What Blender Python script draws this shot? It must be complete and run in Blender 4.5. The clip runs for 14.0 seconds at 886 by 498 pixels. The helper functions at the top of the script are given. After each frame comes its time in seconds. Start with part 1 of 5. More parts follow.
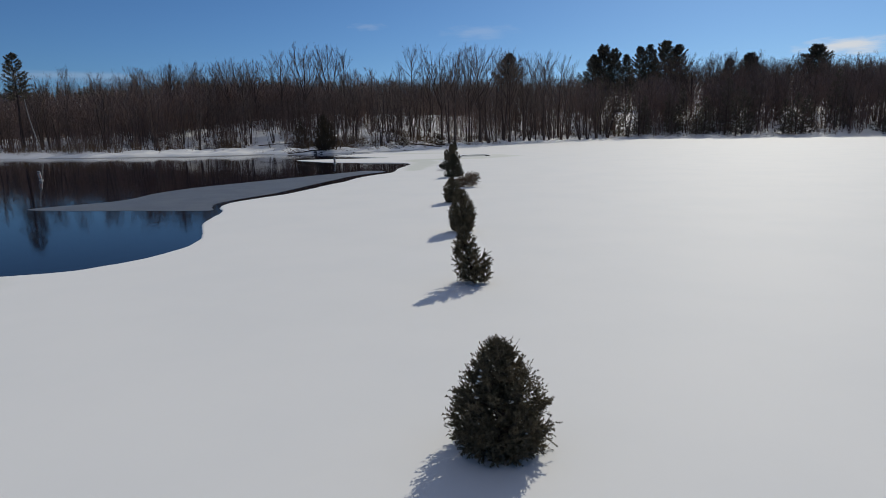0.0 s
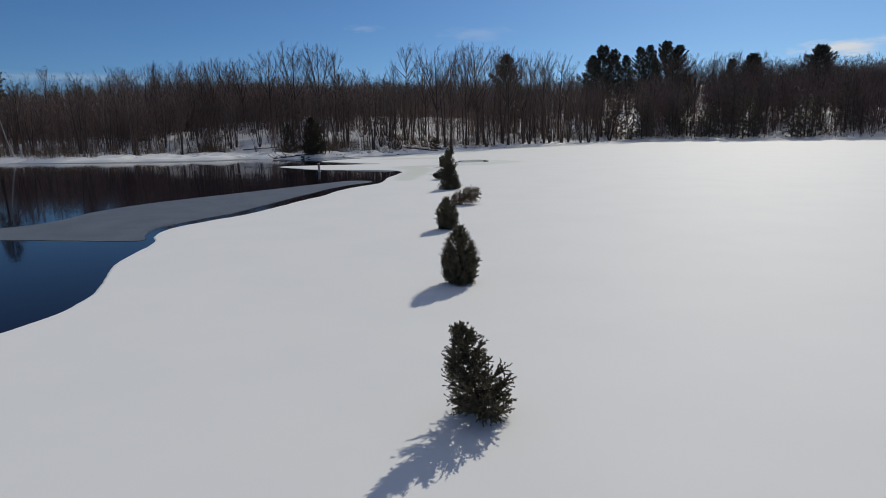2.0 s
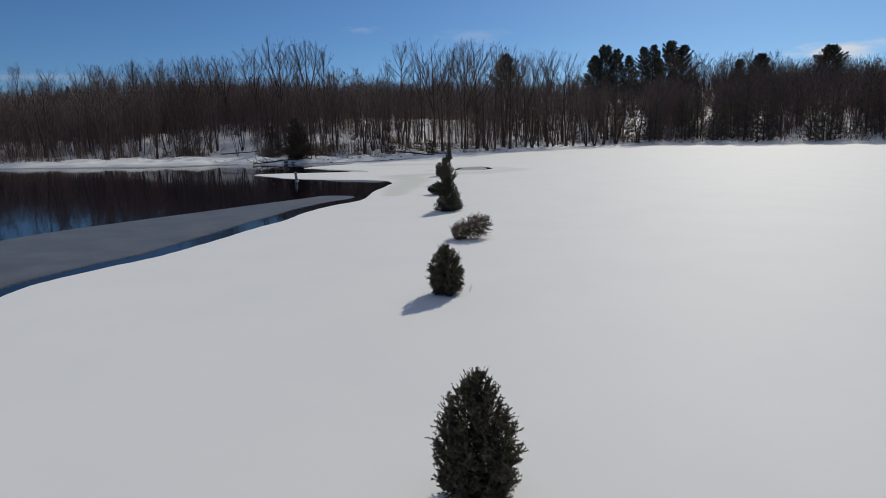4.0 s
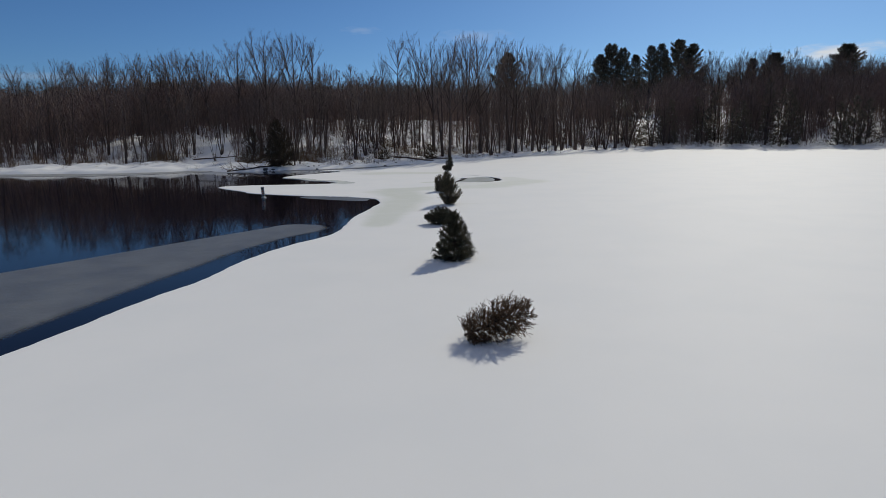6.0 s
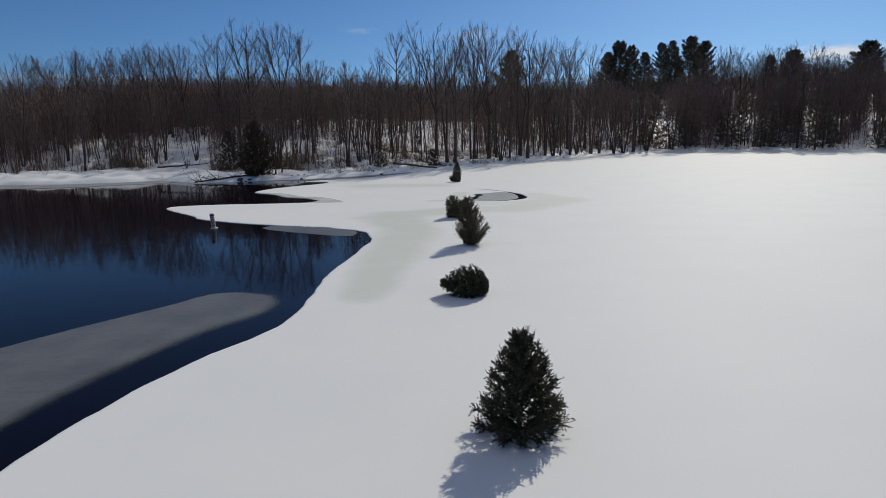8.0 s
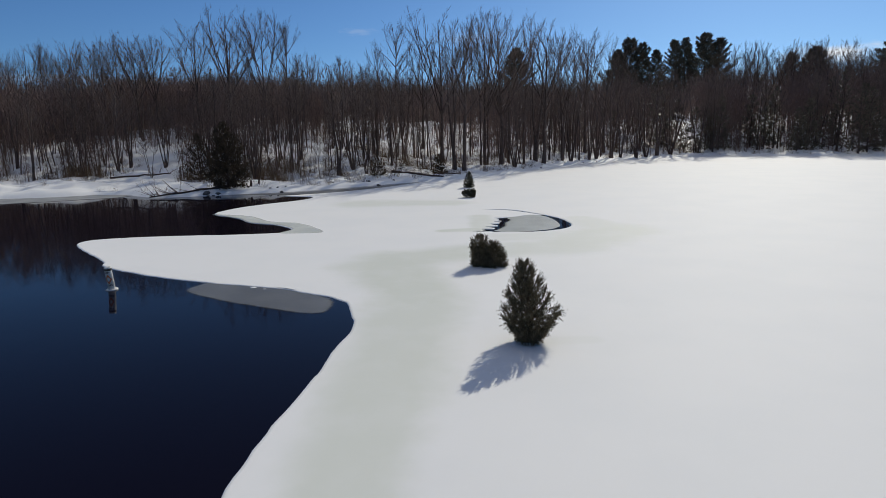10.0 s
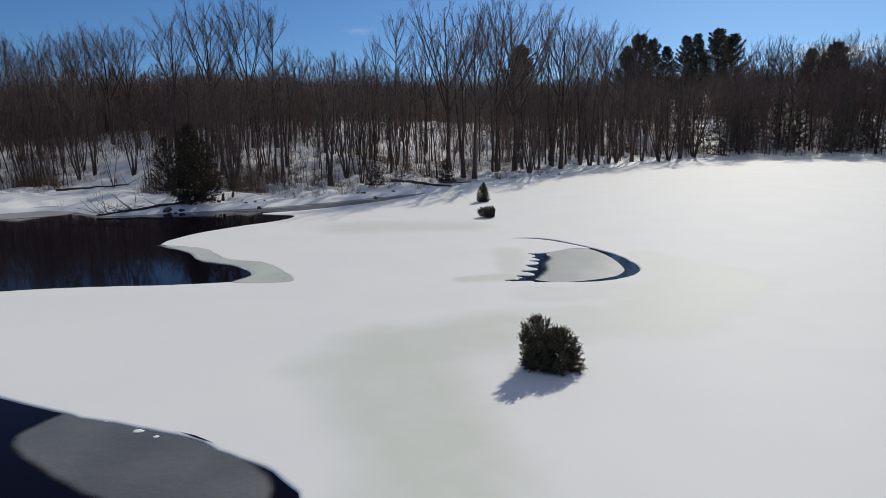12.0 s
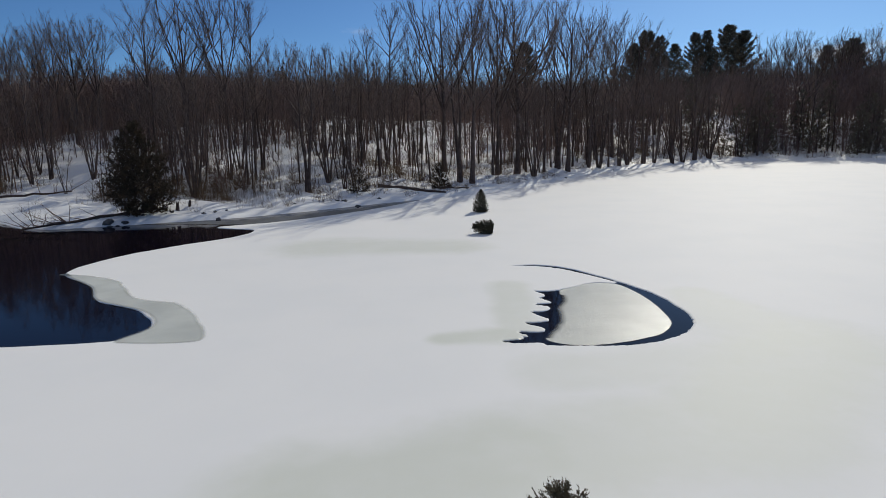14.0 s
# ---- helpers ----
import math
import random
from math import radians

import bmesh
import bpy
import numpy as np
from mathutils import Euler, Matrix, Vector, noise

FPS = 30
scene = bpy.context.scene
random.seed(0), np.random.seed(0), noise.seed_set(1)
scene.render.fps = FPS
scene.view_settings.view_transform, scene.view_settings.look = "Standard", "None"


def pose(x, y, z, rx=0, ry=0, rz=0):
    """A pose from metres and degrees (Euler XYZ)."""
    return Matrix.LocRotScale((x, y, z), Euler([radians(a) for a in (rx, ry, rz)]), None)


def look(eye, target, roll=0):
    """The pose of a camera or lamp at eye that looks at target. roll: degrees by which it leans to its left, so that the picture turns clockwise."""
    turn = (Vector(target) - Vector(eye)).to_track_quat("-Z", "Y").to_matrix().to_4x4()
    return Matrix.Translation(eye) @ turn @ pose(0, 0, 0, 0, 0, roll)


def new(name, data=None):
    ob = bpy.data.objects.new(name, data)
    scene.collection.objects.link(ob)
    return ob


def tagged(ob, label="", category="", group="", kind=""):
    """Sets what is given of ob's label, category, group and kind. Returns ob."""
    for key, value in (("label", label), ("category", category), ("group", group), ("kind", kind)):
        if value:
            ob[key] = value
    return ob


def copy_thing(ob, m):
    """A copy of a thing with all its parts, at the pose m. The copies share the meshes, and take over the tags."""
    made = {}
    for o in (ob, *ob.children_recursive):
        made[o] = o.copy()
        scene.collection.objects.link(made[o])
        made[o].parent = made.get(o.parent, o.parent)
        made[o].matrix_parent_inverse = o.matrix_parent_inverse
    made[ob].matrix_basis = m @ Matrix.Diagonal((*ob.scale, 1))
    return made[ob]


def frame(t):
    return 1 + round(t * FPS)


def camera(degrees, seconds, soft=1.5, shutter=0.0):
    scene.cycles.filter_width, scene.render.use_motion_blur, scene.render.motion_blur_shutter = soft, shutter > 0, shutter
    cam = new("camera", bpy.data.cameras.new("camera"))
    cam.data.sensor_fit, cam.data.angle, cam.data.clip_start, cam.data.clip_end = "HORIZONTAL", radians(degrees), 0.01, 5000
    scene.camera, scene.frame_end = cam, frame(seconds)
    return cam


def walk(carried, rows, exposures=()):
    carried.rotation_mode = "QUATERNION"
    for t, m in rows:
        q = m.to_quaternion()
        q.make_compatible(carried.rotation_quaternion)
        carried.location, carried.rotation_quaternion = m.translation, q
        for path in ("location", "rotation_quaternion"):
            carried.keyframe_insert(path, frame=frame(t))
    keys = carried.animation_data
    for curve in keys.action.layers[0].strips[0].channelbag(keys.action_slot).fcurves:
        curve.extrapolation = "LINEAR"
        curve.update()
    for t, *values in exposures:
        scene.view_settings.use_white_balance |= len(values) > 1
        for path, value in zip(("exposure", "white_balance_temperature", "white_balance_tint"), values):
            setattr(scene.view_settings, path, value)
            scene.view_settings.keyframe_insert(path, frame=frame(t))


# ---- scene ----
cam = camera(72.0, 14.0, soft=0.75)
PATH = [
    (0, (0.433, -3.876, 4.807), (0.392, -1.914, 4.422), -1.2),
    (0.5, (0.366, -1.839, 4.941), (0.33, 0.124, 4.556), -1.2),
    (1, (0.324, 0.349, 4.969), (0.291, 2.312, 4.587), -1.2),
    (1.5, (0.339, 2.425, 5.029), (0.308, 4.388, 4.648), -1.1),
    (2, (0.518, 4.637, 5.134), (0.488, 6.6, 4.754), -1.2),
    (2.5, (0.56, 6.979, 5.295), (0.532, 8.942, 4.917), -1.1),
    (3, (0.52, 10.183, 5.318), (0.495, 12.147, 4.941), -1.1),
    (5.5, (0.267, 26.834, 5.774), (0.25, 28.799, 5.4), -1.0),
    (6, (0.144, 30.73, 5.933), (0.127, 32.695, 5.559), -0.9),
    (6.5, (-0.197, 34.607, 6.038), (-0.211, 36.572, 5.664), -0.8),
    (7, (-0.468, 38.738, 6.253), (-0.482, 40.702, 5.878), -0.8),
    (7.5, (-0.771, 42.669, 6.355), (-0.784, 44.634, 5.981), -0.9),
    (8, (-1.137, 46.927, 6.428), (-1.149, 48.892, 6.055), -0.9),
    (10.5, (-2.679, 66.563, 6.926), (-2.69, 68.528, 6.556), -1.0),
    (11, (-3.003, 69.957, 7.092), (-3.015, 71.922, 6.722), -1.1),
    (11.5, (-3.234, 72.909, 7.195), (-3.246, 74.875, 6.824), -1.0),
    (12, (-3.384, 75.875, 7.263), (-3.396, 77.84, 6.891), -1.0),
    (12.5, (-3.394, 78.57, 7.3), (-3.405, 80.535, 6.927), -1.0),
    (13, (-3.128, 81.122, 7.195), (-3.141, 83.087, 6.823), -1.0),
    (13.5, (-2.711, 83.405, 7.159), (-2.727, 85.37, 6.787), -1.0),
    (14, (-2.307, 85.316, 7.119), (-2.328, 87.282, 6.748), -1.0),
]
walk(cam, [(t, look(eye, target, roll)) for t, eye, target, roll in PATH], [(0.0, -0.05), (6.0, -0.06), (8.0, 0.0), (10.5, 0.17), (14.0, 0.14)])

# ---- world, sun, exposure ----
CLOUDS = ((31.6, 5.6, 4.2, 0.9, 0.75), (-31.0, 4.7, 14.0, 0.6, 0.12), (2.5, 8.4, 4.0, 0.8, 0.12), (-7.5, 9.0, 2.0, 0.4, 0.1))
SUN_AZ, SUN_EL = radians(27.5), radians(33.0)
world = bpy.data.worlds.new("winter_sky")
scene.world = world
world.use_nodes = True
wt = world.node_tree
sky = wt.nodes.new("ShaderNodeTexSky")
sky.sky_type = "NISHITA"
sky.sun_disc = False
sky.sun_elevation, sky.sun_rotation = SUN_EL, SUN_AZ
sky.altitude, sky.air_density, sky.dust_density, sky.ozone_density = 900, 0.80, 0.9, 4.5
wt.nodes["Background"].inputs["Strength"].default_value = 0.06
tint = wt.nodes.new("ShaderNodeMix")
tint.data_type, tint.blend_type = "RGBA", "MULTIPLY"
tint.inputs[0].default_value = 1.0
tint.inputs[7].default_value = (0.63, 0.92, 1.15, 1)
wt.links.new(sky.outputs["Color"], tint.inputs[6])
colour = tint.outputs[2]
# a few small wisps of cloud low in the sky: azimuth, elevation, width, height (degrees), strength
direction = wt.nodes.new("ShaderNodeTexCoord").outputs["Generated"]
for az, el, wide, high, k in CLOUDS:
    mp = wt.nodes.new("ShaderNodeMapping")
    mp.vector_type = "TEXTURE"
    mp.inputs["Rotation"].default_value = (radians(el), 0, radians(-az))
    mp.inputs["Scale"].default_value = (radians(wide), 1, radians(high))
    wt.links.new(direction, mp.inputs["Vector"])
    flat = wt.nodes.new("ShaderNodeVectorMath")
    flat.operation = "MULTIPLY_ADD"
    flat.inputs[1].default_value, flat.inputs[2].default_value = (1, 0, 1), (0, 0, 0)
    wt.links.new(mp.outputs[0], flat.inputs[0])
    ln = wt.nodes.new("ShaderNodeVectorMath")
    ln.operation = "LENGTH"
    wt.links.new(flat.outputs[0], ln.inputs[0])
    ns = wt.nodes.new("ShaderNodeTexNoise")
    ns.inputs["Scale"].default_value, ns.inputs["Detail"].default_value = 2.2, 6
    wt.links.new(mp.outputs[0], ns.inputs["Vector"])
    ad = wt.nodes.new("ShaderNodeMath")
    ad.operation = "MULTIPLY_ADD"
    ad.inputs[1].default_value = 1.6
    wt.links.new(ns.outputs["Fac"], ad.inputs[0])
    wt.links.new(ln.outputs["Value"], ad.inputs[2])
    mr = wt.nodes.new("ShaderNodeMapRange")
    mr.interpolation_type = "SMOOTHSTEP"
    for i_, v_ in ((1, 0.75), (2, 1.75), (3, k), (4, 0.0)):
        mr.inputs[i_].default_value = v_
    wt.links.new(ad.outputs[0], mr.inputs[0])
    front = wt.nodes.new("ShaderNodeSeparateXYZ")
    wt.links.new(mp.outputs[0], front.inputs[0])
    ahead = wt.nodes.new("ShaderNodeMath")
    ahead.operation = "GREATER_THAN"
    ahead.inputs[1].default_value = 0.0
    wt.links.new(front.outputs[1], ahead.inputs[0])
    both = wt.nodes.new("ShaderNodeMath")
    both.operation = "MULTIPLY"
    wt.links.new(mr.outputs[0], both.inputs[0])
    wt.links.new(ahead.outputs[0], both.inputs[1])
    mx = wt.nodes.new("ShaderNodeMix")
    mx.data_type = "RGBA"
    wt.links.new(both.outputs[0], mx.inputs[0])
    wt.links.new(colour, mx.inputs[6])
    mx.inputs[7].default_value = (13, 12.4, 11.6, 1)
    colour = mx.outputs[2]
# unseen even whitening of the sky overhead, added to lighten and neutralise the shadows
up = wt.nodes.new("ShaderNodeSeparateXYZ")
wt.links.new(direction, up.inputs[0])
overhead_fill = wt.nodes.new("ShaderNodeMapRange")
overhead_fill.interpolation_type = "SMOOTHSTEP"
for i_, v_ in ((1, 0.45), (2, 0.9), (3, 0.0), (4, 0.62)):
    overhead_fill.inputs[i_].default_value = v_
wt.links.new(up.outputs[2], overhead_fill.inputs[0])
mx = wt.nodes.new("ShaderNodeMix")
mx.data_type = "RGBA"
wt.links.new(overhead_fill.outputs[0], mx.inputs[0])
wt.links.new(colour, mx.inputs[6])
mx.inputs[7].default_value = (5.3, 5.3, 5.6, 1)
colour = mx.outputs[2]
wt.links.new(colour, wt.nodes["Background"].inputs["Color"])

sun_data = bpy.data.lights.new("sun", "SUN")
sun_data.energy, sun_data.angle, sun_data.color = 2.6, radians(0.53), (0.99, 0.935, 0.79)
sun = new("sun", sun_data)
SUN_DIR = Vector((math.sin(SUN_AZ) * math.cos(SUN_EL), math.cos(SUN_AZ) * math.cos(SUN_EL), math.sin(SUN_EL)))
sun.matrix_world = look(SUN_DIR * 100, (0, 0, 0))

# ---- materials ----
def material(name):
    m = bpy.data.materials.new(name)
    m.use_nodes = True
    nt = m.node_tree
    return m, nt, nt.nodes["Principled BSDF"]

def node(nt, kind, **values):
    n = nt.nodes.new(kind)
    for key, value in values.items():
        n.inputs[key.replace("_", " ")].default_value = value
    return n

def noise_tex(nt, scale, detail=4.0, vector=None, rough=0.55):
    n = node(nt, "ShaderNodeTexNoise", Scale=scale, Detail=detail, Roughness=rough)
    if vector is not None:
        nt.links.new(vector, n.inputs["Vector"])
    return n.outputs["Fac"]

def maths(nt, op, a, b=None, c=None, clamp=False):
    n = nt.nodes.new("ShaderNodeMath")
    n.operation, n.use_clamp = op, clamp
    for i, v in enumerate((a, b, c)):
        if v is None:
            continue
        if isinstance(v, (int, float)):
            n.inputs[i].default_value = v
        else:
            nt.links.new(v, n.inputs[i])
    return n.outputs[0]

def mix_colour(nt, fac, a, b):
    n = nt.nodes.new("ShaderNodeMix")
    n.data_type = "RGBA"
    for i, v in ((0, fac), (6, a), (7, b)):
        if isinstance(v, (int, float)):
            n.inputs[i].default_value = v
        elif isinstance(v, tuple):
            n.inputs[i].default_value = (*v, 1)
        else:
            nt.links.new(v, n.inputs[i])
    return n.outputs[2]

def bump(nt, bsdf, height, strength, distance):
    n = node(nt, "ShaderNodeBump", Strength=strength, Distance=distance)
    nt.links.new(height, n.inputs["Height"])
    nt.links.new(n.outputs["Normal"], bsdf.inputs["Normal"])

def position(nt):
    return nt.nodes.new("ShaderNodeNewGeometry").outputs["Position"]

def remap(nt, v, a, b, lo=0.0, hi=1.0):
    n = nt.nodes.new("ShaderNodeMapRange")
    n.interpolation_type = "SMOOTHSTEP"
    nt.links.new(v, n.inputs[0])
    for i, x in enumerate((a, b, lo, hi)):
        n.inputs[i + 1].default_value = x
    return n.outputs[0]

def stretch(nt, pos, a, b, ra, rb, warp):
    """1 inside a tapered stretch from a to b, 0 outside, with a wandering soft rim."""
    def vec(op, x, y=None, out="Vector"):
        n = nt.nodes.new("ShaderNodeVectorMath")
        n.operation = op
        for i, v in enumerate((x, y)):
            if isinstance(v, tuple):
                n.inputs[i].default_value = v
            elif v is not None:
                nt.links.new(v, n.inputs[i])
        return n.outputs[out]
    run = (b[0] - a[0], b[1] - a[1], 0.0)
    flat = vec("MULTIPLY", vec("SUBTRACT", pos, (a[0], a[1], 0.0)), (1.0, 1.0, 0.0))
    h = maths(nt, "MULTIPLY", vec("DOT_PRODUCT", flat, run, "Value"), 1 / (run[0] ** 2 + run[1] ** 2), clamp=True)
    way = nt.nodes.new("ShaderNodeVectorMath")
    way.operation = "SCALE"
    way.inputs[0].default_value = run
    nt.links.new(h, way.inputs["Scale"])
    d = vec("LENGTH", vec("SUBTRACT", flat, way.outputs[0]), None, "Value")
    r = maths(nt, "DIVIDE", d, maths(nt, "MULTIPLY_ADD", h, rb - ra, ra))
    return remap(nt, maths(nt, "ADD", r, warp), 0.4, 1.3, 1.0, 0.0)

# stretches of wet slush on the ice: ends, half widths at the ends, strength
WET_PATHS = (((-4.6, 71.0), (-3.6, 88.0), 1.2, 2.4, 0.9), ((-3.6, 88.0), (-5.6, 95.0), 2.1, 2.8, 1.0), ((-5.4, 95.6), (-1.0, 98.0), 2.8, 2.3, 0.95), ((-1.0, 98.0), (5.0, 99.2), 2.3, 2.5, 0.75),
             ((5.0, 99.6), (9.6, 105.0), 2.5, 3.2, 0.8), ((9.4, 105.6), (8.3, 111.5), 2.8, 1.3, 0.6), ((1.0, 102.8), (6.0, 103.4), 1.6, 1.8, 0.5), ((-10.5, 124.5), (-2.0, 124.0), 3.4, 2.5, 0.75),
             ((-2.5, 105.9), (-0.4, 106.2), 0.75, 1.1, 1.0), ((0.2, 107.0), (0.5, 113.5), 0.9, 1.1, 0.75), ((-24.0, 13.0), (-16.5, 15.2), 1.6, 2.0, 0.5), ((1.0, 82.2), (2.4, 82.3), 0.5, 0.4, 0.2))

def snow_material(name, slush):
    m, nt, b = material(name)
    pos = position(nt)
    fine, broad = noise_tex(nt, 9.0, 5, pos), noise_tex(nt, 0.22, 4, pos)
    col = mix_colour(nt, remap(nt, broad, 0.35, 0.7), (0.85, 0.85, 0.85), (0.825, 0.83, 0.835))
    if slush:
        warp = maths(nt, "ADD", maths(nt, "MULTIPLY", maths(nt, "SUBTRACT", noise_tex(nt, 0.3, 4, pos), 0.5), 0.75), maths(nt, "MULTIPLY", maths(nt, "SUBTRACT", noise_tex(nt, 1.1, 3, pos), 0.5), 0.35))
        total = None
        for start, end, r0, r1, k in WET_PATHS:
            e = maths(nt, "MULTIPLY", stretch(nt, pos, start, end, r0, r1, warp), k)
            total = e if total is None else maths(nt, "MAXIMUM", total, e)
        wet = maths(nt, "MULTIPLY", total, remap(nt, noise_tex(nt, 0.5, 5, pos), 0.2, 0.6, 0.7, 1.0))
        col = mix_colour(nt, wet, col, (0.69, 0.71, 0.655))
        nt.links.new(remap(nt, wet, 0, 1, 0.68, 0.6), b.inputs["Roughness"])
    else:
        b.inputs["Roughness"].default_value = 0.65
    nt.links.new(col, b.inputs["Base Color"])
    b.inputs["Specular IOR Level"].default_value = 0.12
    h = maths(nt, "ADD", maths(nt, "MULTIPLY", fine, 0.15), noise_tex(nt, 1.1, 4, pos))
    if not slush:
        h = maths(nt, "ADD", h, maths(nt, "MULTIPLY", noise_tex(nt, 0.45, 4, pos), 6.0))
    bump(nt, b, h, 0.07 if slush else 0.16, 0.05)
    return m

SNOW_LAKE = snow_material("snow_on_ice", True)
SNOW_LAND = snow_material("snow_on_land", False)

def water_material():
    m, nt, b = material("dark_lake_water")
    pos = position(nt)
    b.inputs["Base Color"].default_value = (0.005, 0.0035, 0.008, 1)
    b.inputs["Specular IOR Level"].default_value = 0.115
    b.inputs["Roughness"].default_value = 0.055
    b.inputs["IOR"].default_value = 1.33
    b.inputs["Specular Tint"].default_value = (0.95, 0.76, 1.0, 1)
    mp = node(nt, "ShaderNodeMapping", Scale=(1.0, 0.55, 1.0))
    nt.links.new(pos, mp.inputs["Vector"])
    bump(nt, b, noise_tex(nt, 0.9, 3, mp.outputs[0]), 0.06, 0.05)
    return m

WATER = water_material()

def thin_ice_material(name, c1, c2, rough, opacity, grain):
    """Grey wet ice that thins out to clear water where the 'cover' attribute falls to 0."""
    m, nt, b = material(name)
    pos = position(nt)
    nt.links.new(mix_colour(nt, remap(nt, noise_tex(nt, 0.5, 5, pos), 0.3, 0.7), c1, c2), b.inputs["Base Color"])
    b.inputs["Roughness"].default_value = rough
    bump(nt, b, noise_tex(nt, grain, 5, pos, 0.75), 0.6, 0.03)
    att = nt.nodes.new("ShaderNodeAttribute")
    att.attribute_name = "cover"
    a = maths(nt, "ADD", att.outputs["Fac"], maths(nt, "MULTIPLY", maths(nt, "SUBTRACT", noise_tex(nt, 1.6, 5, pos), 0.5), 0.25))
    nt.links.new(maths(nt, "MULTIPLY", remap(nt, a, 0.08, 0.95), opacity), b.inputs["Alpha"])
    return m

GREY_ICE = thin_ice_material("grey_skim_ice", (0.115, 0.117, 0.12), (0.165, 0.167, 0.165), 0.4, 0.95, 3.0)
WET_ICE = thin_ice_material("wet_hole_ice", (0.42, 0.43, 0.40), (0.52, 0.53, 0.49), 0.33, 1.0, 7.0)
RIM_ICE = thin_ice_material("grey_rim_ice", (0.22, 0.225, 0.23), (0.33, 0.335, 0.33), 0.5, 1.0, 5.0)
SLUSH = thin_ice_material("slush_shelf", (0.50, 0.52, 0.49), (0.62, 0.64, 0.60), 0.5, 1.0, 6.0)

def plain(name, c1, c2, rough, scale, spec=0.3, strength=0.6, dist=0.01, per_object=0.0):
    m, nt, b = material(name)
    pos = nt.nodes.new("ShaderNodeTexCoord").outputs["Object"]
    f = remap(nt, noise_tex(nt, scale, 5, pos), 0.3, 0.7)
    if per_object:
        info = nt.nodes.new("ShaderNodeObjectInfo")
        f = maths(nt, "ADD", f, maths(nt, "MULTIPLY", maths(nt, "SUBTRACT", info.outputs["Random"], 0.5), per_object), clamp=True)
    nt.links.new(mix_colour(nt, f, c1, c2), b.inputs["Base Color"])
    b.inputs["Roughness"].default_value = rough
    b.inputs["Specular IOR Level"].default_value = spec
    bump(nt, b, noise_tex(nt, scale * 3, 4, pos), strength, dist)
    return m

BARK = plain("grey_brown_bark", (0.062, 0.045, 0.039), (0.134, 0.10, 0.086), 0.9, 3.0, 0.1, per_object=0.6)
CROWN = plain("grey_branch_bark", (0.105, 0.078, 0.067), (0.19, 0.146, 0.124), 0.9, 1.0, 0.1, per_object=0.6)
TWIGS = plain("bare_twigs", (0.142, 0.098, 0.084), (0.24, 0.168, 0.143), 0.9, 1.0, 0.1, per_object=0.6)
BIRCH = plain("pale_birch_bark", (0.30, 0.29, 0.27), (0.50, 0.48, 0.45), 0.8, 4.0, 0.1)
BRUSH = plain("dry_brush", (0.11, 0.075, 0.05), (0.22, 0.15, 0.095), 0.9, 0.7, 0.1)
NEEDLE_FRESH = plain("spruce_needles", (0.053, 0.051, 0.032), (0.12, 0.106, 0.064), 0.7, 4.0, 0.25)
NEEDLE_DULL = plain("dull_fir_needles", (0.095, 0.084, 0.052), (0.20, 0.160, 0.10), 0.75, 4.0, 0.2)
NEEDLE_BROWN = plain("browned_needles", (0.10, 0.060, 0.034), (0.19, 0.108, 0.06), 0.85, 3.0, 0.2)
CEDAR = plain("bronzed_cedar_foliage", (0.05, 0.039, 0.027), (0.11, 0.078, 0.048), 0.8, 1.2, 0.2)
NEEDLE_DARK = plain("dark_pine_needles", (0.085, 0.073, 0.054), (0.18, 0.15, 0.108), 0.8, 1.5, 0.2, per_object=0.5)
ROCK = plain("wet_dark_stone", (0.05, 0.05, 0.052), (0.13, 0.125, 0.12), 0.6, 5.0, 0.4)
BUOY_WHITE = plain("white_buoy_plastic", (0.50, 0.49, 0.45), (0.70, 0.69, 0.66), 0.4, 6.0, 0.5, 0.1)
BUOY_ORANGE = plain("orange_buoy_mark", (0.55, 0.13, 0.03), (0.66, 0.18, 0.05), 0.5, 8.0, 0.4, 0.1)
BUOY_INK = plain("black_buoy_mark", (0.03, 0.03, 0.03), (0.06, 0.06, 0.06), 0.5, 8.0, 0.4, 0.1)
BUOY_DARK = plain("algae_stained_plastic", (0.035, 0.03, 0.026), (0.08, 0.065, 0.05), 0.7, 8.0, 0.3)

# ---- mesh helpers ----
def tri_mesh(name, verts, faces):
    """A mesh from an array of corners and an array of triangles."""
    v, f = np.asarray(verts, np.float32), np.asarray(faces, np.int32)
    me = bpy.data.meshes.new(name)
    me.vertices.add(len(v))
    me.vertices.foreach_set("co", v.ravel())
    me.loops.add(f.size)
    me.loops.foreach_set("vertex_index", f.ravel())
    me.polygons.add(len(f))
    me.polygons.foreach_set("loop_start", np.arange(0, f.size, 3, dtype=np.int32))
    me.update(calc_edges=True)
    return me

def put(name, me, mat, parent=None, label="", smooth=False):
    ob = new(name, me)
    if mat and not me.materials:
        me.materials.append(mat)
    if smooth:
        me.polygons.foreach_set("use_smooth", np.ones(len(me.polygons), bool))
    ob.parent = parent
    return tagged(ob, label)

def part(name, bm, mat, parent, label="", smooth=False):
    me = bpy.data.meshes.new(name)
    bm.to_mesh(me)
    bm.free()
    return put(name, me, mat, parent, label, smooth)

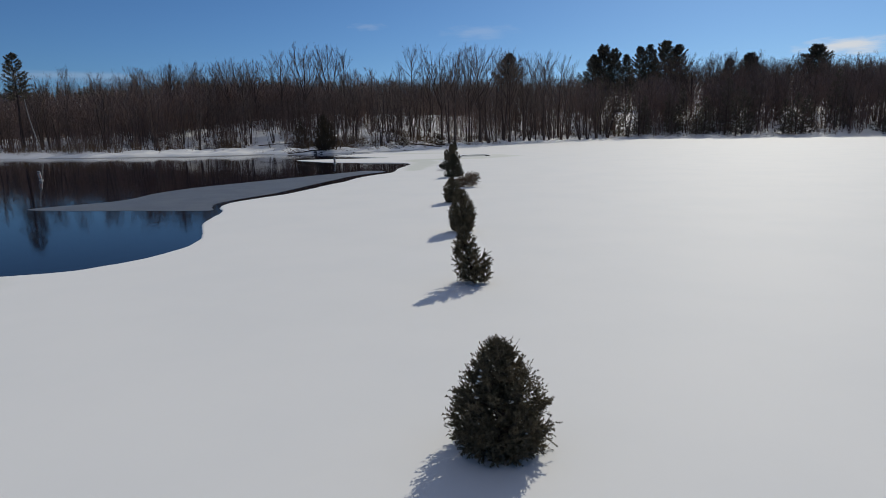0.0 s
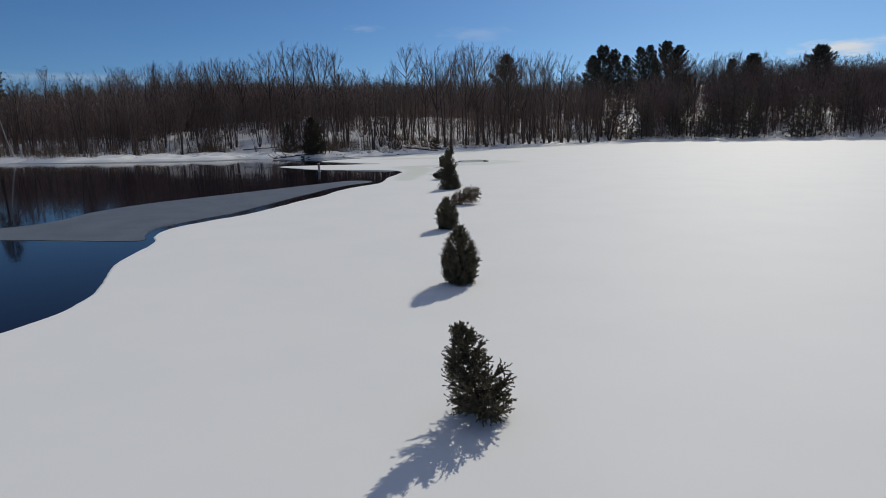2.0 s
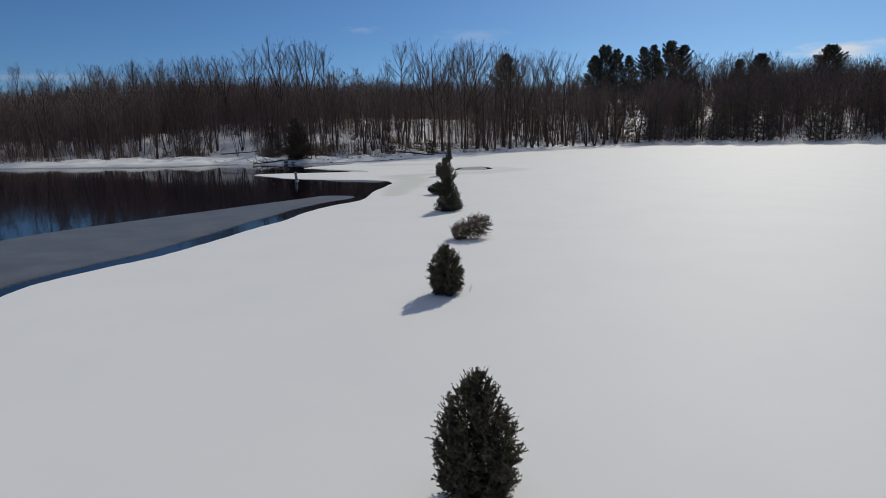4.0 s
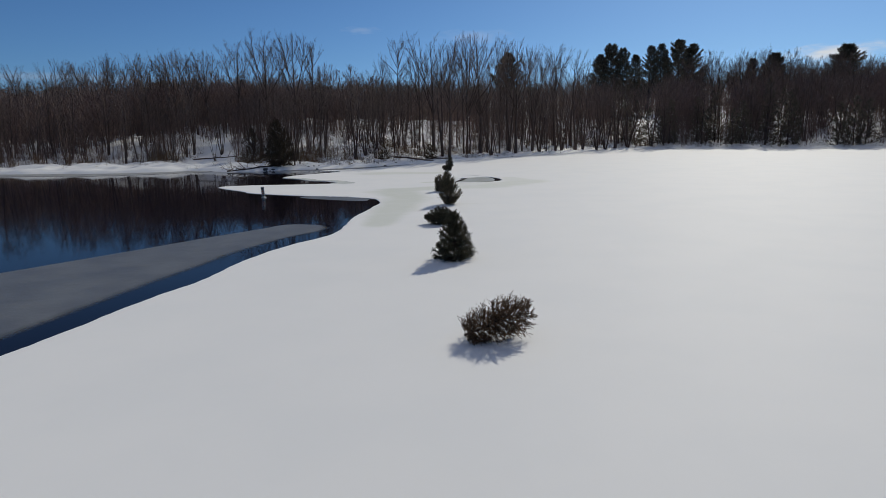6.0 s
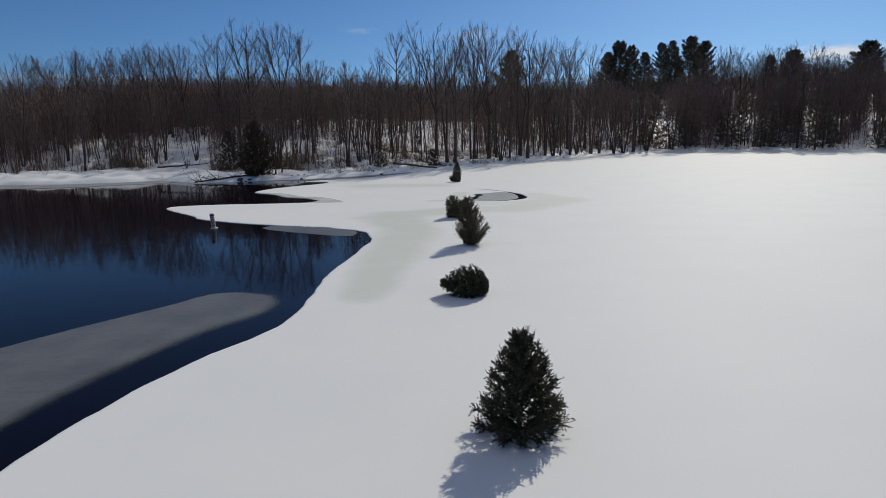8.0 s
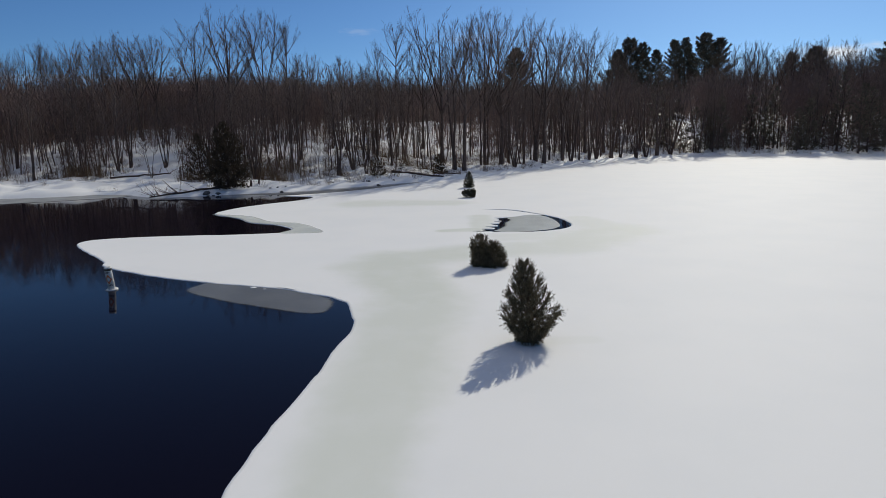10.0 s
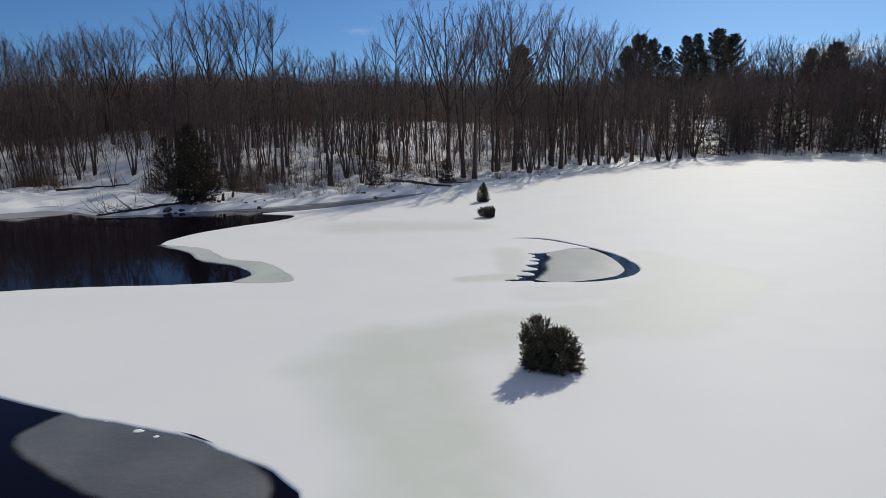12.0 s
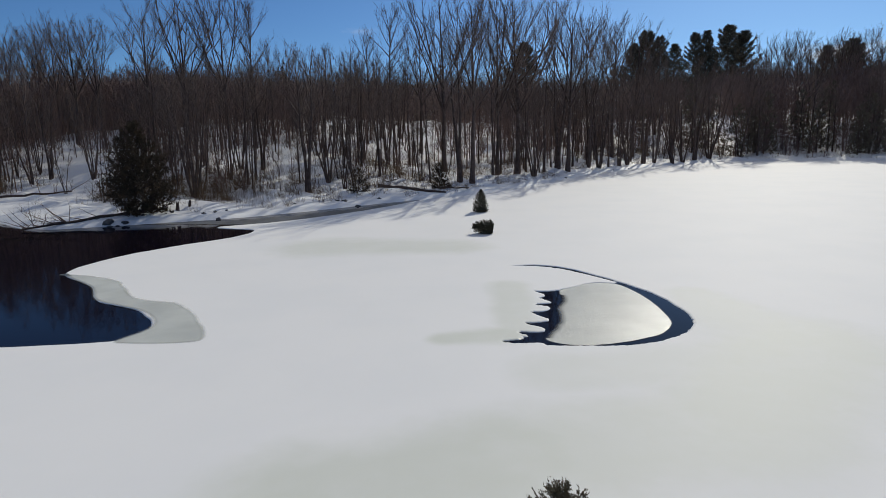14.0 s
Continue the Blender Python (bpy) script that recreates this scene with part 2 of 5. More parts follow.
def spline(points, step, closed=False):
    """Catmull-Rom curve through plan points, resampled at about step metres."""
    p = np.array(points, float)
    n = len(p)
    out = []
    for i in range(n if closed else n - 1):
        a, b, c, d = (p[(i + k) % n] if closed else p[min(max(i + k, 0), n - 1)] for k in (-1, 0, 1, 2))
        m = max(2, int(np.linalg.norm(c - b) / step))
        for u in np.linspace(0, 1, m, endpoint=False):
            out.append(0.5 * (2 * b + (c - a) * u + (2 * a - 5 * b + 4 * c - d) * u * u + (3 * b - a - 3 * c + d) * u ** 3))
    if not closed:
        out.append(p[-1])
    return np.array(out)

def normals_2d(loop):
    """Unit normals to the left of a closed loop."""
    t = np.roll(loop, -1, 0) - np.roll(loop, 1, 0)
    t /= np.maximum(np.linalg.norm(t, axis=1), 1e-6)[:, None]
    return np.stack([-t[:, 1], t[:, 0]], 1)

def ragged(loop, size, scale):
    n = normals_2d(loop)
    k = np.array([noise.fractal((x * scale, y * scale, 7.3), 0.8, 2.0, 4) for x, y in loop])
    return loop + n * (k * size)[:, None]

class Tubes:
    """Gathers tapered branches into one array of corners and triangles."""
    def __init__(self):
        self.v, self.f, self.n = [], [], 0

    def tube(self, pts, radii, sides):
        pts = np.asarray(pts, float)
        k = len(pts)
        d = np.gradient(pts, axis=0)
        d /= np.maximum(np.linalg.norm(d, axis=1), 1e-9)[:, None]
        ref = np.array([1.0, 0, 0]) if abs(d[0][2]) > 0.8 else np.array([0, 0, 1.0])
        a = np.cross(d, ref)
        a /= np.maximum(np.linalg.norm(a, axis=1), 1e-9)[:, None]
        b = np.cross(d, a)
        ang = np.arange(sides) * 2 * np.pi / sides
        ring = pts[:, None] + (a[:, None] * np.cos(ang)[None, :, None] + b[:, None] * np.sin(ang)[None, :, None]) * np.asarray(radii)[:, None, None]
        self.v.append(ring.reshape(-1, 3))
        i = np.arange(k - 1)[:, None] * sides
        j = np.arange(sides)[None]
        j2 = (j + 1) % sides
        q = np.stack([i + j, i + j2, i + sides + j2, i + sides + j], -1).reshape(-1, 4) + self.n
        self.f.append(np.concatenate([q[:, [0, 1, 2]], q[:, [0, 2, 3]]]))
        self.n += k * sides

    def spikes(self, base, tip, width):
        """Thin three-sided spikes, one for each row."""
        base, tip = np.asarray(base, float), np.asarray(tip, float)
        d = tip - base
        d /= np.maximum(np.linalg.norm(d, axis=1), 1e-9)[:, None]
        a = np.cross(d, np.array([0.31, 0.2, 0.93]))
        a /= np.maximum(np.linalg.norm(a, axis=1), 1e-9)[:, None]
        b = np.cross(d, a)
        w = np.broadcast_to(np.asarray(width, float), (len(base),))[:, None]
        v = np.stack([base + a * w, base - a * w * 0.5 + b * w * 0.87, base - a * w * 0.5 - b * w * 0.87, tip], 1)
        i = np.arange(len(base))[:, None] * 4 + self.n
        self.v.append(v.reshape(-1, 3))
        self.f.append(np.concatenate([i + np.array([[0, 1, 3]]), i + np.array([[1, 2, 3]]), i + np.array([[2, 0, 3]])]))
        self.n += len(base) * 4

    def blades(self, base, tip, width, rng):
        """Flat needle blades, one triangle each, turned at random."""
        base, tip = np.asarray(base, float), np.asarray(tip, float)
        d = tip - base
        s = np.cross(d, rng.normal(size=d.shape))
        s /= np.maximum(np.linalg.norm(s, axis=1), 1e-9)[:, None]
        w = np.broadcast_to(np.asarray(width, float), (len(base),))[:, None]
        v = np.stack([base + s * w, base - s * w, tip], 1)
        self.v.append(v.reshape(-1, 3))
        self.f.append(np.arange(len(base) * 3).reshape(-1, 3) + self.n)
        self.n += len(base) * 3

    def arrays(self):
        return np.concatenate(self.v), np.concatenate(self.f)

    def mesh(self, name):
        return tri_mesh(name, *self.arrays())

# ---- the lie of the land ----
SHORE = np.array([(-900, 230), (-300, 190), (-160, 160), (-111, 146), (-92, 139), (-75, 137), (-66, 136.3), (-57, 135.4), (-50, 137.2), (-46, 139.4), (-42, 138.6), (-38, 135.4), (-35, 134.4), (-28, 137), (-21, 140),
                  (-16, 144), (-9.5, 150), (1.5, 158), (9.6, 169), (22, 190), (34, 203), (45, 214), (57, 222), (68, 223), (82, 219), (95, 212), (108, 204), (125, 193), (160, 176), (230, 152), (420, 110), (900, 60)], float)

def inland(x, y):
    """Metres behind the far shore, minus on the lake."""
    p = np.stack([x, y], -1)[..., None, :]
    a, b = SHORE[:-1], SHORE[1:]
    ab = b - a
    u = np.clip(((p - a) * ab).sum(-1) / (ab * ab).sum(-1), 0, 1)
    d = np.sqrt((((a + u[..., None] * ab) - p) ** 2).sum(-1)).min(-1)
    d = np.where(y > np.interp(x, SHORE[:, 0], SHORE[:, 1]), d, -d)
    return np.maximum(d, np.maximum(-260 - x, np.maximum(x - 420, -160 - y)))

def wave(x, y, s, seed):
    r = np.random.RandomState(seed)
    total = 0
    for k in range(5):
        a, ph = r.uniform(0, 6.28, 2)
        f = s * 1.7 ** k
        total = total + np.sin(x * np.cos(a) * f + y * np.sin(a) * f + ph + 1.3 * np.sin(y * f * 0.6 + ph)) * 0.6 ** k
    return total

def land_height(x, y):
    x, y = np.asarray(x, float), np.asarray(y, float)
    d = inland(x, y)
    shelf = np.interp(x, [-88, -66, -46, -25], [2.0, 16.0, 16.0, 0.0])
    d = np.where(d > 6, np.maximum(6, d - shelf * np.clip((56 - d) / 32, 0, 1)), d)
    h = np.interp(d, [-40, -3, -0.6, 0, 0.8, 2.5, 8, 14, 28, 45, 60, 110, 160, 260, 420, 700, 1000, 3000], [-3, -0.7, -0.3, -0.02, 0.32, 0.55, 0.95, 1.75, 4.0, 6.9, 9.0, 10.6, 15, 24, 36, 54, 58, 58])
    h = np.where(d > 8, 0.95 + (h - 0.95) * np.where(d < 120, np.interp(x, [-150, -95, -60, -30, 0, 60, 140, 300], [0.45, 0.6, 0.92, 0.97, 1.0, 1.0, 1.05, 1.1]), np.interp(d, [120, 260], [1, 0]) * (np.interp(x, [-150, -95, -60, -30, 0], [0.45, 0.6, 0.92, 0.97, 1.0]) - 1) + 1), h)
    rough = np.clip((d + 0.5) / 4, 0, 1)
    return h + rough * (0.2 * wave(x, y, 0.55, 3) + 0.10 * wave(x + 0.6 * y, y, 1.5, 21) + 0.35 * wave(x, y, 0.13, 5) * np.clip(d / 20, 0, 1)) + np.clip(d / 300, 0, 1) * 3.0 * wave(x, y, 0.012, 9)

def axis(lo, hi, fine, far_lo, far_hi):
    mid = np.arange(lo, hi, fine)
    up = [hi]
    s = fine
    while up[-1] < far_hi:
        s = min(s * 1.13, 120)
        up.append(up[-1] + s)
    dn = [lo]
    s = fine
    while dn[-1] > far_lo:
        s = min(s * 1.13, 120)
        dn.append(dn[-1] - s)
    return np.array(dn[:0:-1] + list(mid) + up)

gx, gy = axis(-75, 95, 0.75, -3200, 3200), axis(128, 232, 0.75, -1200, 4200)
X, Y = np.meshgrid(gx, gy)
Z = land_height(X, Y)
nx, ny = len(gx), len(gy)
i = (np.arange(ny - 1)[:, None] * nx + np.arange(nx - 1)[None]).ravel()
quads = np.stack([i, i + 1, i + nx + 1, i + nx], 1)
ground = put("ground", tri_mesh("ground", np.stack([X, Y, Z], -1).reshape(-1, 3), np.concatenate([quads[:, [0, 1, 2]], quads[:, [0, 2, 3]]])), SNOW_LAND, smooth=True)
tagged(ground, "snow-covered lake bank rising to a wooded hillside", "ground", kind="structure")

# ---- lake: water, snow-covered ice, thin ice ----
WATER_Z = -0.045
bm = bmesh.new()
bmesh.ops.create_grid(bm, x_segments=8, y_segments=8, size=1)
for v in bm.verts:
    v.co = (80 + v.co.x * 345, 110 + v.co.y * 275, WATER_Z)
water = part("water", bm, WATER, None)
tagged(water, "dark open lake water mirroring the trees and sky", "water", kind="structure")

NEAR_EDGE = [(-120, 5), (-60, 10), (-30, 14), (-15.7, 16.9), (-12.8, 18.5), (-11.4, 21.3), (-11.5, 24.3), (-12.4, 26.7), (-13.5, 29.8), (-14.1, 34), (-15.2, 36.5),
             (-15.4, 39), (-14.3, 41.8), (-12.8, 45), (-11.1, 52.5), (-10.2, 55.7), (-9.6, 60.2), (-8.5, 63.7), (-6.9, 67), (-6.6, 70), (-6.6, 75), (-6.05, 80), (-5.85, 82.4), (-5.72, 84.1), (-5.9, 85.3), (-6.2, 86.8)]
FAR_EDGE = [(-6.95, 88.05), (-8.5, 89.1), (-10.2, 90.1), (-13.9, 91.4), (-17.6, 93.2), (-20.9, 95.4), (-21.9, 97.0), (-26.3, 102), (-26.6, 104.3), (-22.5, 105.4), (-17, 105.7), (-14.1, 106.3),
            (-13.8, 107.9), (-15.4, 110.2), (-18.2, 112), (-20.1, 114.8), (-23.2, 117.8), (-22.9, 121.8), (-20.6, 125.8), (-18, 129), (-17.5, 132.4), (-21, 134.2),
            (-17, 136.6), (-12.8, 140.8), (-8.4, 146.8), (-4, 155)]
HOLE = [(1.0, 118.0), (2.5, 118.15), (3.9, 117.3), (5.0, 115.7), (6.0, 113.8), (6.8, 111.9), (7.15, 109.7), (7.1, 108), (6.5, 106.6), (5.1, 105.4), (3.5, 104.95), (1.6, 105),
        (0.95, 105.05), (0.75, 105.35), (0.1, 105.3), (-0.5, 105.45), (-0.55, 105.75), (0.1, 105.95), (0.15, 106.2), (0.35, 106.2), (0.1, 106.45), (0.2, 106.75), (0.9, 106.7), (1.0, 107.05),
        (0.6, 107.45), (0.5, 107.8), (1.0, 107.85), (1.4, 108.1), (1.15, 108.45), (0.95, 108.9), (0.85, 109.2), (1.5, 109.35), (1.7, 109.8), (1.2, 110.1), (1.3, 110.4), (1.9, 110.5), (1.65, 110.95),
        (1.5, 111.3), (1.8, 111.75), (1.5, 112.3), (1.55, 112.55), (2.2, 112.5), (3.0, 112.9), (4.5, 113.95), (5.55, 113.85),
        (4.75, 115.2), (3.75, 116.65), (2.5, 117.55), (1.0, 117.85)]

def sheet(name, loops, top, rims, mat):
    """A flat sheet bounded by loops (interior to the left of each), with its rim stepping outward and down by (out, drop) rows."""
    bm = bmesh.new()
    for loop in loops:
        n = normals_2d(loop)
        rings = [[bm.verts.new((x, y, top)) for x, y in loop]]
        for out, drop in rims:
            rings.append([bm.verts.new((x, y, top - drop)) for x, y in loop - n * out])
        for a, b in zip(rings, rings[1:]):
            for k in range(len(a)):
                j = (k + 1) % len(a)
                bm.faces.new((a[k], b[k], b[j], a[j]))
    edges = [e for e in bm.edges if len(e.link_faces) == 1 and all(abs(v.co.z - top) < 1e-6 for v in e.verts)]
    for f in bm.faces:
        f.smooth = True
    bmesh.ops.triangle_fill(bm, use_beauty=True, edges=edges, normal=(0, 0, 1))
    bmesh.ops.recalc_face_normals(bm, faces=bm.faces)
    return part(name, bm, mat, None)

edge = ragged(spline(NEAR_EDGE + FAR_EDGE, 0.35), 0.07, 0.9)
rest = np.array([(4, 176), (20, 205), (50, 236), (75, 258), (130, 300), (300, 380), (405, 380), (405, -150), (-120, -150)], float)
outer = np.concatenate([edge, rest])
area = 0.5 * np.sum(outer[:, 0] * np.roll(outer[:, 1], -1) - np.roll(outer[:, 0], -1) * outer[:, 1])
outer = outer if area > 0 else outer[::-1]
hole = ragged(ragged(spline(HOLE, 0.05, True), 0.03, 1.6), 0.045, 7.0)
area = 0.5 * np.sum(hole[:, 0] * np.roll(hole[:, 1], -1) - np.roll(hole[:, 0], -1) * hole[:, 1])
hole = hole if area < 0 else hole[::-1]
ice = sheet("ice", [outer, hole], 0.0, [(0.03, 0.003), (0.07, 0.010), (0.11, 0.026), (0.125, 0.045), (0.125, 0.14)], SNOW_LAKE)
tagged(ice, "smooth snow-covered lake ice with melting edges", "ice", kind="structure")

def skim(name, points, z, soft, mat, label, step=0.4, rag=0.05):
    """A thin plate of ice; soft(x, y) gives the width over which its rim thins out."""
    loop = ragged(spline(points, step, True), rag, 0.8)
    area = 0.5 * np.sum(loop[:, 0] * np.roll(loop[:, 1], -1) - np.roll(loop[:, 0], -1) * loop[:, 1])
    loop = loop if area > 0 else loop[::-1]
    n = normals_2d(loop)
    w = np.array([soft(x, y) for x, y in loop])
    bm = bmesh.new()
    cover = bm.verts.layers.float.new("cover")
    rings = []
    for k, c in ((0, 0.0), (1, 1.0)):
        p = loop + n * (w * k)[:, None]
        ring = []
        for x, y in p:
            v = bm.verts.new((x, y, z))
            v[cover] = c
            ring.append(v)
        rings.append(ring)
    a, b = rings
    for k in range(len(a)):
        j = (k + 1) % len(a)
        bm.faces.new((a[k], a[j], b[j], b[k]))
    edges = [e for e in bm.edges if len(e.link_faces) == 1 and e.verts[0][cover] > 0.5]
    bmesh.ops.triangle_fill(bm, use_beauty=True, edges=edges, normal=(0, 0, 1))
    bmesh.ops.recalc_face_normals(bm, faces=bm.faces)
    ob = part(name, bm, mat, None)
    return tagged(ob, label, "ice", kind="structure")

FLOE = [(-29, 37.2), (-20, 35.5), (-15.4, 34.9), (-15.8, 36.8), (-16.0, 39), (-15.1, 42), (-13.8, 45.3), (-12.9, 50), (-12.2, 54), (-11.4, 57.8), (-10.6, 62), (-9.2, 66), (-7.5, 69),
        (-8.2, 71.4), (-10.8, 71.8), (-12.2, 69.8), (-14, 67.4), (-17.5, 62.0), (-21.3, 56.3), (-23.8, 52), (-25, 47.5), (-25.2, 42)]
skim("ice_floe", FLOE, WATER_Z + 0.012, lambda x, y: 0.15 + 0.75 * float(np.clip((x + 0.42 * (70 - y) + 11.2) / 4.0, 0, 1)) * float(np.clip((y - 36.5) / 3, 0, 1)), GREY_ICE, "grey translucent skim ice floating on open water")
skim("ice_floe", [(-14.3, 89.7), (-14.3, 90.7), (-13.6, 91.6), (-11.7, 91.0), (-9, 89.6), (-7.3, 88.2), (-6.95, 87.0), (-7.2, 85.95), (-8.4, 86.0), (-10.6, 87.1), (-12.8, 88.4)], WATER_Z + 0.012,
     lambda x, y: 0.3, GREY_ICE, "grey skim ice along the snowy ice edge", 0.3)
skim("ice_shelf", [(-23.4, 117.4), (-20.2, 114.4), (-18.3, 111.7), (-15.5, 110), (-14, 107.9), (-14.4, 105.9), (-11.2, 106.0), (-12.2, 108.6), (-14.2, 111.2), (-16.6, 112.3), (-19.6, 116)], WATER_Z + 0.053,
     lambda x, y: 0.35, SLUSH, "grey wet slush shelf at the ice edge", 0.3)
skim("ice_shelf", [(-29, 136.4), (-23.5, 135.9), (-19.5, 135.4), (-16, 136.8), (-12, 140.6), (-8, 146.6), (-5.5, 150.5), (-8.2, 149.8), (-11.2, 146.4), (-15.2, 142.9), (-20.5, 138.9), (-28, 137.6)], WATER_Z + 0.014,
     lambda x, y: 0.6, GREY_ICE, "grey thin ice along the bank", 0.4)
skim("ice_shelf", [(-96, 139), (-75, 132.8), (-61, 128.5), (-53.5, 129.1), (-49, 130.9), (-44.4, 133.4), (-41, 135.8), (-41.5, 140.5), (-46, 141), (-52, 139), (-60, 137.5), (-75, 139.5), (-96, 143)], WATER_Z + 0.02,
     lambda x, y: 0.3, RIM_ICE, "grey wet ice rim along the snowy bank", 0.4, 0.12)
skim("wet_ice", [(2.9, 112.8), (4.6, 113.9), (5.75, 113.4), (6.25, 110.8), (6.15, 107.9), (5.5, 106.5), (4.6, 105.8), (3.1, 105.2), (1.75, 105.15), (1.0, 105.8), (1.45, 107.0), (1.85, 108.2), (2.0, 109.6), (2.45, 110.9), (2.6, 112.2)], WATER_Z + 0.012,
     lambda x, y: 0.08 if x > 2.9 else (0.12 if y < 105.9 or y > 111.8 else 0.45), WET_ICE, "wet grey ice glittering in the sun", 0.2, 0.03)

# ---- trees ----
def frame_of(d):
    """Two unit directions across each row of d."""
    a = np.cross(d, np.array([0.13, 0.21, 0.97]))
    bad = np.linalg.norm(a, axis=1) < 1e-3
    a[bad] = (1, 0, 0)
    a /= np.linalg.norm(a, axis=1)[:, None]
    return a, np.cross(d, a)

def unit(v):
    return v / np.maximum(np.linalg.norm(v, axis=-1, keepdims=True), 1e-9)

def conifer(seed, height, radius, profile, branches, twigs, needles, needle_len, needle_w, rise=0.35, skirt=0.05, trunk_r=0.035, leader=0.12, bend=0.25, lean=(0, 0), twig_len=0.2, ragged=0.14, shoots=0):
    """Trunk, limbs and needles of a standing evergreen, as arrays. profile(u) is the reach at the height u, from 0 at the foot to 1 at the tip."""
    rng = np.random.RandomState(seed)
    trunk, limbs, crown = Tubes(), Tubes(), Tubes()
    u = np.linspace(0, 1, 8)
    line = np.stack([lean[0] * u ** 1.3 + 0.01 * height * np.sin(u * 5 + seed), lean[1] * u ** 1.3 + 0.01 * height * np.cos(u * 4), height * u], 1)
    trunk.tube(line, trunk_r * (1 - u) + 0.006, 7)
    t = skirt + (1 - skirt) * (np.arange(branches) + rng.rand(branches)) / branches
    t = np.clip(t, 0, 0.985) ** 1.1
    az = np.arange(branches) * 2.399 + rng.normal(0, 0.4, branches)
    reach = np.array([profile(k) for k in t]) * radius * rng.uniform(1 - ragged, 1.03 + 0.4 * (ragged - 0.14), branches)
    up = rise + 0.55 * t + 2.2 * np.clip(t - 0.6, 0, 1) + rng.normal(0, 0.12, branches)
    foot = np.maximum(t - reach * up / height, 0.015 + 0.05 * t)
    up = (t - foot) * height / np.maximum(reach, 0.02)
    base = np.stack([np.interp(foot, u, line[:, k]) for k in range(3)], 1)
    out = np.stack([np.cos(az), np.sin(az), np.zeros(branches)], 1)
    s = np.linspace(0, 1, 5)
    tb, tt, sb, st = [], [], [], []
    for k in range(branches):
        sag = bend * reach[k]
        pts = base[k] + out[k] * (reach[k] * s)[:, None] + np.array([0, 0, 1.0]) * (reach[k] * up[k] * s - sag * s * (1 - s) * 1.5)[:, None]
        pts[:, 2] = np.maximum(pts[:, 2], 0.03)
        limbs.tube(pts, trunk_r * 0.3 * (1 - s) + 0.003, 3)
        m = max(3, int(twigs * (0.45 + 0.55 * reach[k] / radius)))
        q = rng.uniform(0.12, 1.0, m) ** 0.8
        p = np.stack([np.interp(q, s, pts[:, c]) for c in range(3)], 1)
        d = unit(pts[-1] - pts[0])[None] * rng.uniform(0.6, 1.2, (m, 1)) + rng.normal(0, 0.5, (m, 3)) + np.array([0, 0, 0.14])
        d = unit(d)
        L = twig_len * rng.uniform(0.6, 1.25, m) * (0.5 + 0.5 * reach[k] / radius)
        tb.append(p)
        tt.append(p + d * L[:, None])
        if shoots:
            q = rng.uniform(0.8, 1.0, shoots)
            p = np.stack([np.interp(q, s, pts[:, c]) for c in range(3)], 1)
            d = unit(out[k] * 0.45 + rng.normal(0, 0.16, (shoots, 3)) + np.array([0, 0, 0.9]))
            sb.append(p)
            st.append(p + d * twig_len * rng.uniform(0.7, 1.2, (shoots, 1)))
    n_top = 12
    off = rng.normal(0, min(0.1 * radius, 0.1), (n_top, 3)) * np.array([1, 1, 0])
    top = line[-1] + off - np.array([0, 0, 1.0]) * (leader * 0.75 + 1.1 * np.linalg.norm(off, axis=1, keepdims=True))
    sb.append(top)
    st.append(top + (np.stack([rng.normal(0, 0.12, n_top), rng.normal(0, 0.12, n_top), rng.uniform(0.8, 1.25, n_top)], 1) + off / radius) * leader)
    n_shoot = sum(len(k) for k in sb)
    tb, tt = np.concatenate(tb + sb), np.concatenate(tt + st)
    tt[:, 2] = np.maximum(tt[:, 2], 0.02)
    limbs.blades(tb, tt, 0.004 * max(1, height / 3), rng)
    n = len(tb)
    f = rng.rand(n, needles)
    nb = tb[:, None] + (tt - tb)[:, None] * f[..., None]
    d = unit(tt - tb)
    a, b = frame_of(d)
    ang = rng.uniform(0, 6.283, (n, needles))
    nd = d[:, None] * 0.7 + (a[:, None] * np.cos(ang)[..., None] + b[:, None] * np.sin(ang)[..., None]) * 0.72
    ln = needle_len * rng.uniform(0.6, 1.2, (n, needles))
    ln[-n_shoot:] *= 0.55
    nt_ = nb + nd * ln[..., None]
    nt_[..., 2] = np.maximum(nt_[..., 2], 0.015)
    crown.blades(nb.reshape(-1, 3), nt_.reshape(-1, 3), needle_w, rng)
    return trunk.arrays(), limbs.arrays(), crown.arrays()

def evergreen(name, arrays, place, mat, label, category, turn=None, group="", squash=0.0):
    """One evergreen at a place; turn lays it over, and what would sink below the snow is bent up along it."""
    root = new(name)
    root.location = place
    for pname, (v, f), m in zip(("trunk", "branchwork", "foliage"), arrays, (BARK, BARK, mat)):
        if turn is not None:
            v = v @ np.array(turn.to_3x3()).T + np.array(turn.translation)
            low = v[:, 2] < 0.03
            v[low, 2] = 0.012 + np.abs(v[low, 2]) * squash
        put(pname, tri_mesh(pname, v, f), m, root)
    return tagged(root, label, category, group)

def cone(p, low=0.0):
    return lambda u: (1 - u) ** p * min(1.0, 0.78 + u / 0.7) * 1.12 + low

def egg(u):
    return 0.80 + 0.7 * u if u < 0.28 else max(0.0, 1 - ((u - 0.28) / 0.72) ** 1.9) ** 0.9

LAKE_TREES = "line of discarded christmas trees on the ice"
def stand(seed, x, y, h, r, profile, branches, mat, label, **kw):
    arr = conifer(seed, h, r, profile, branches, kw.pop("twigs", 26), kw.pop("needles", 25), kw.pop("needle_len", 0.042), kw.pop("needle_w", 0.0088), **kw)
    return evergreen("christmas_tree", arr, (x, y, -0.01), mat, label, "tree", group=LAKE_TREES)

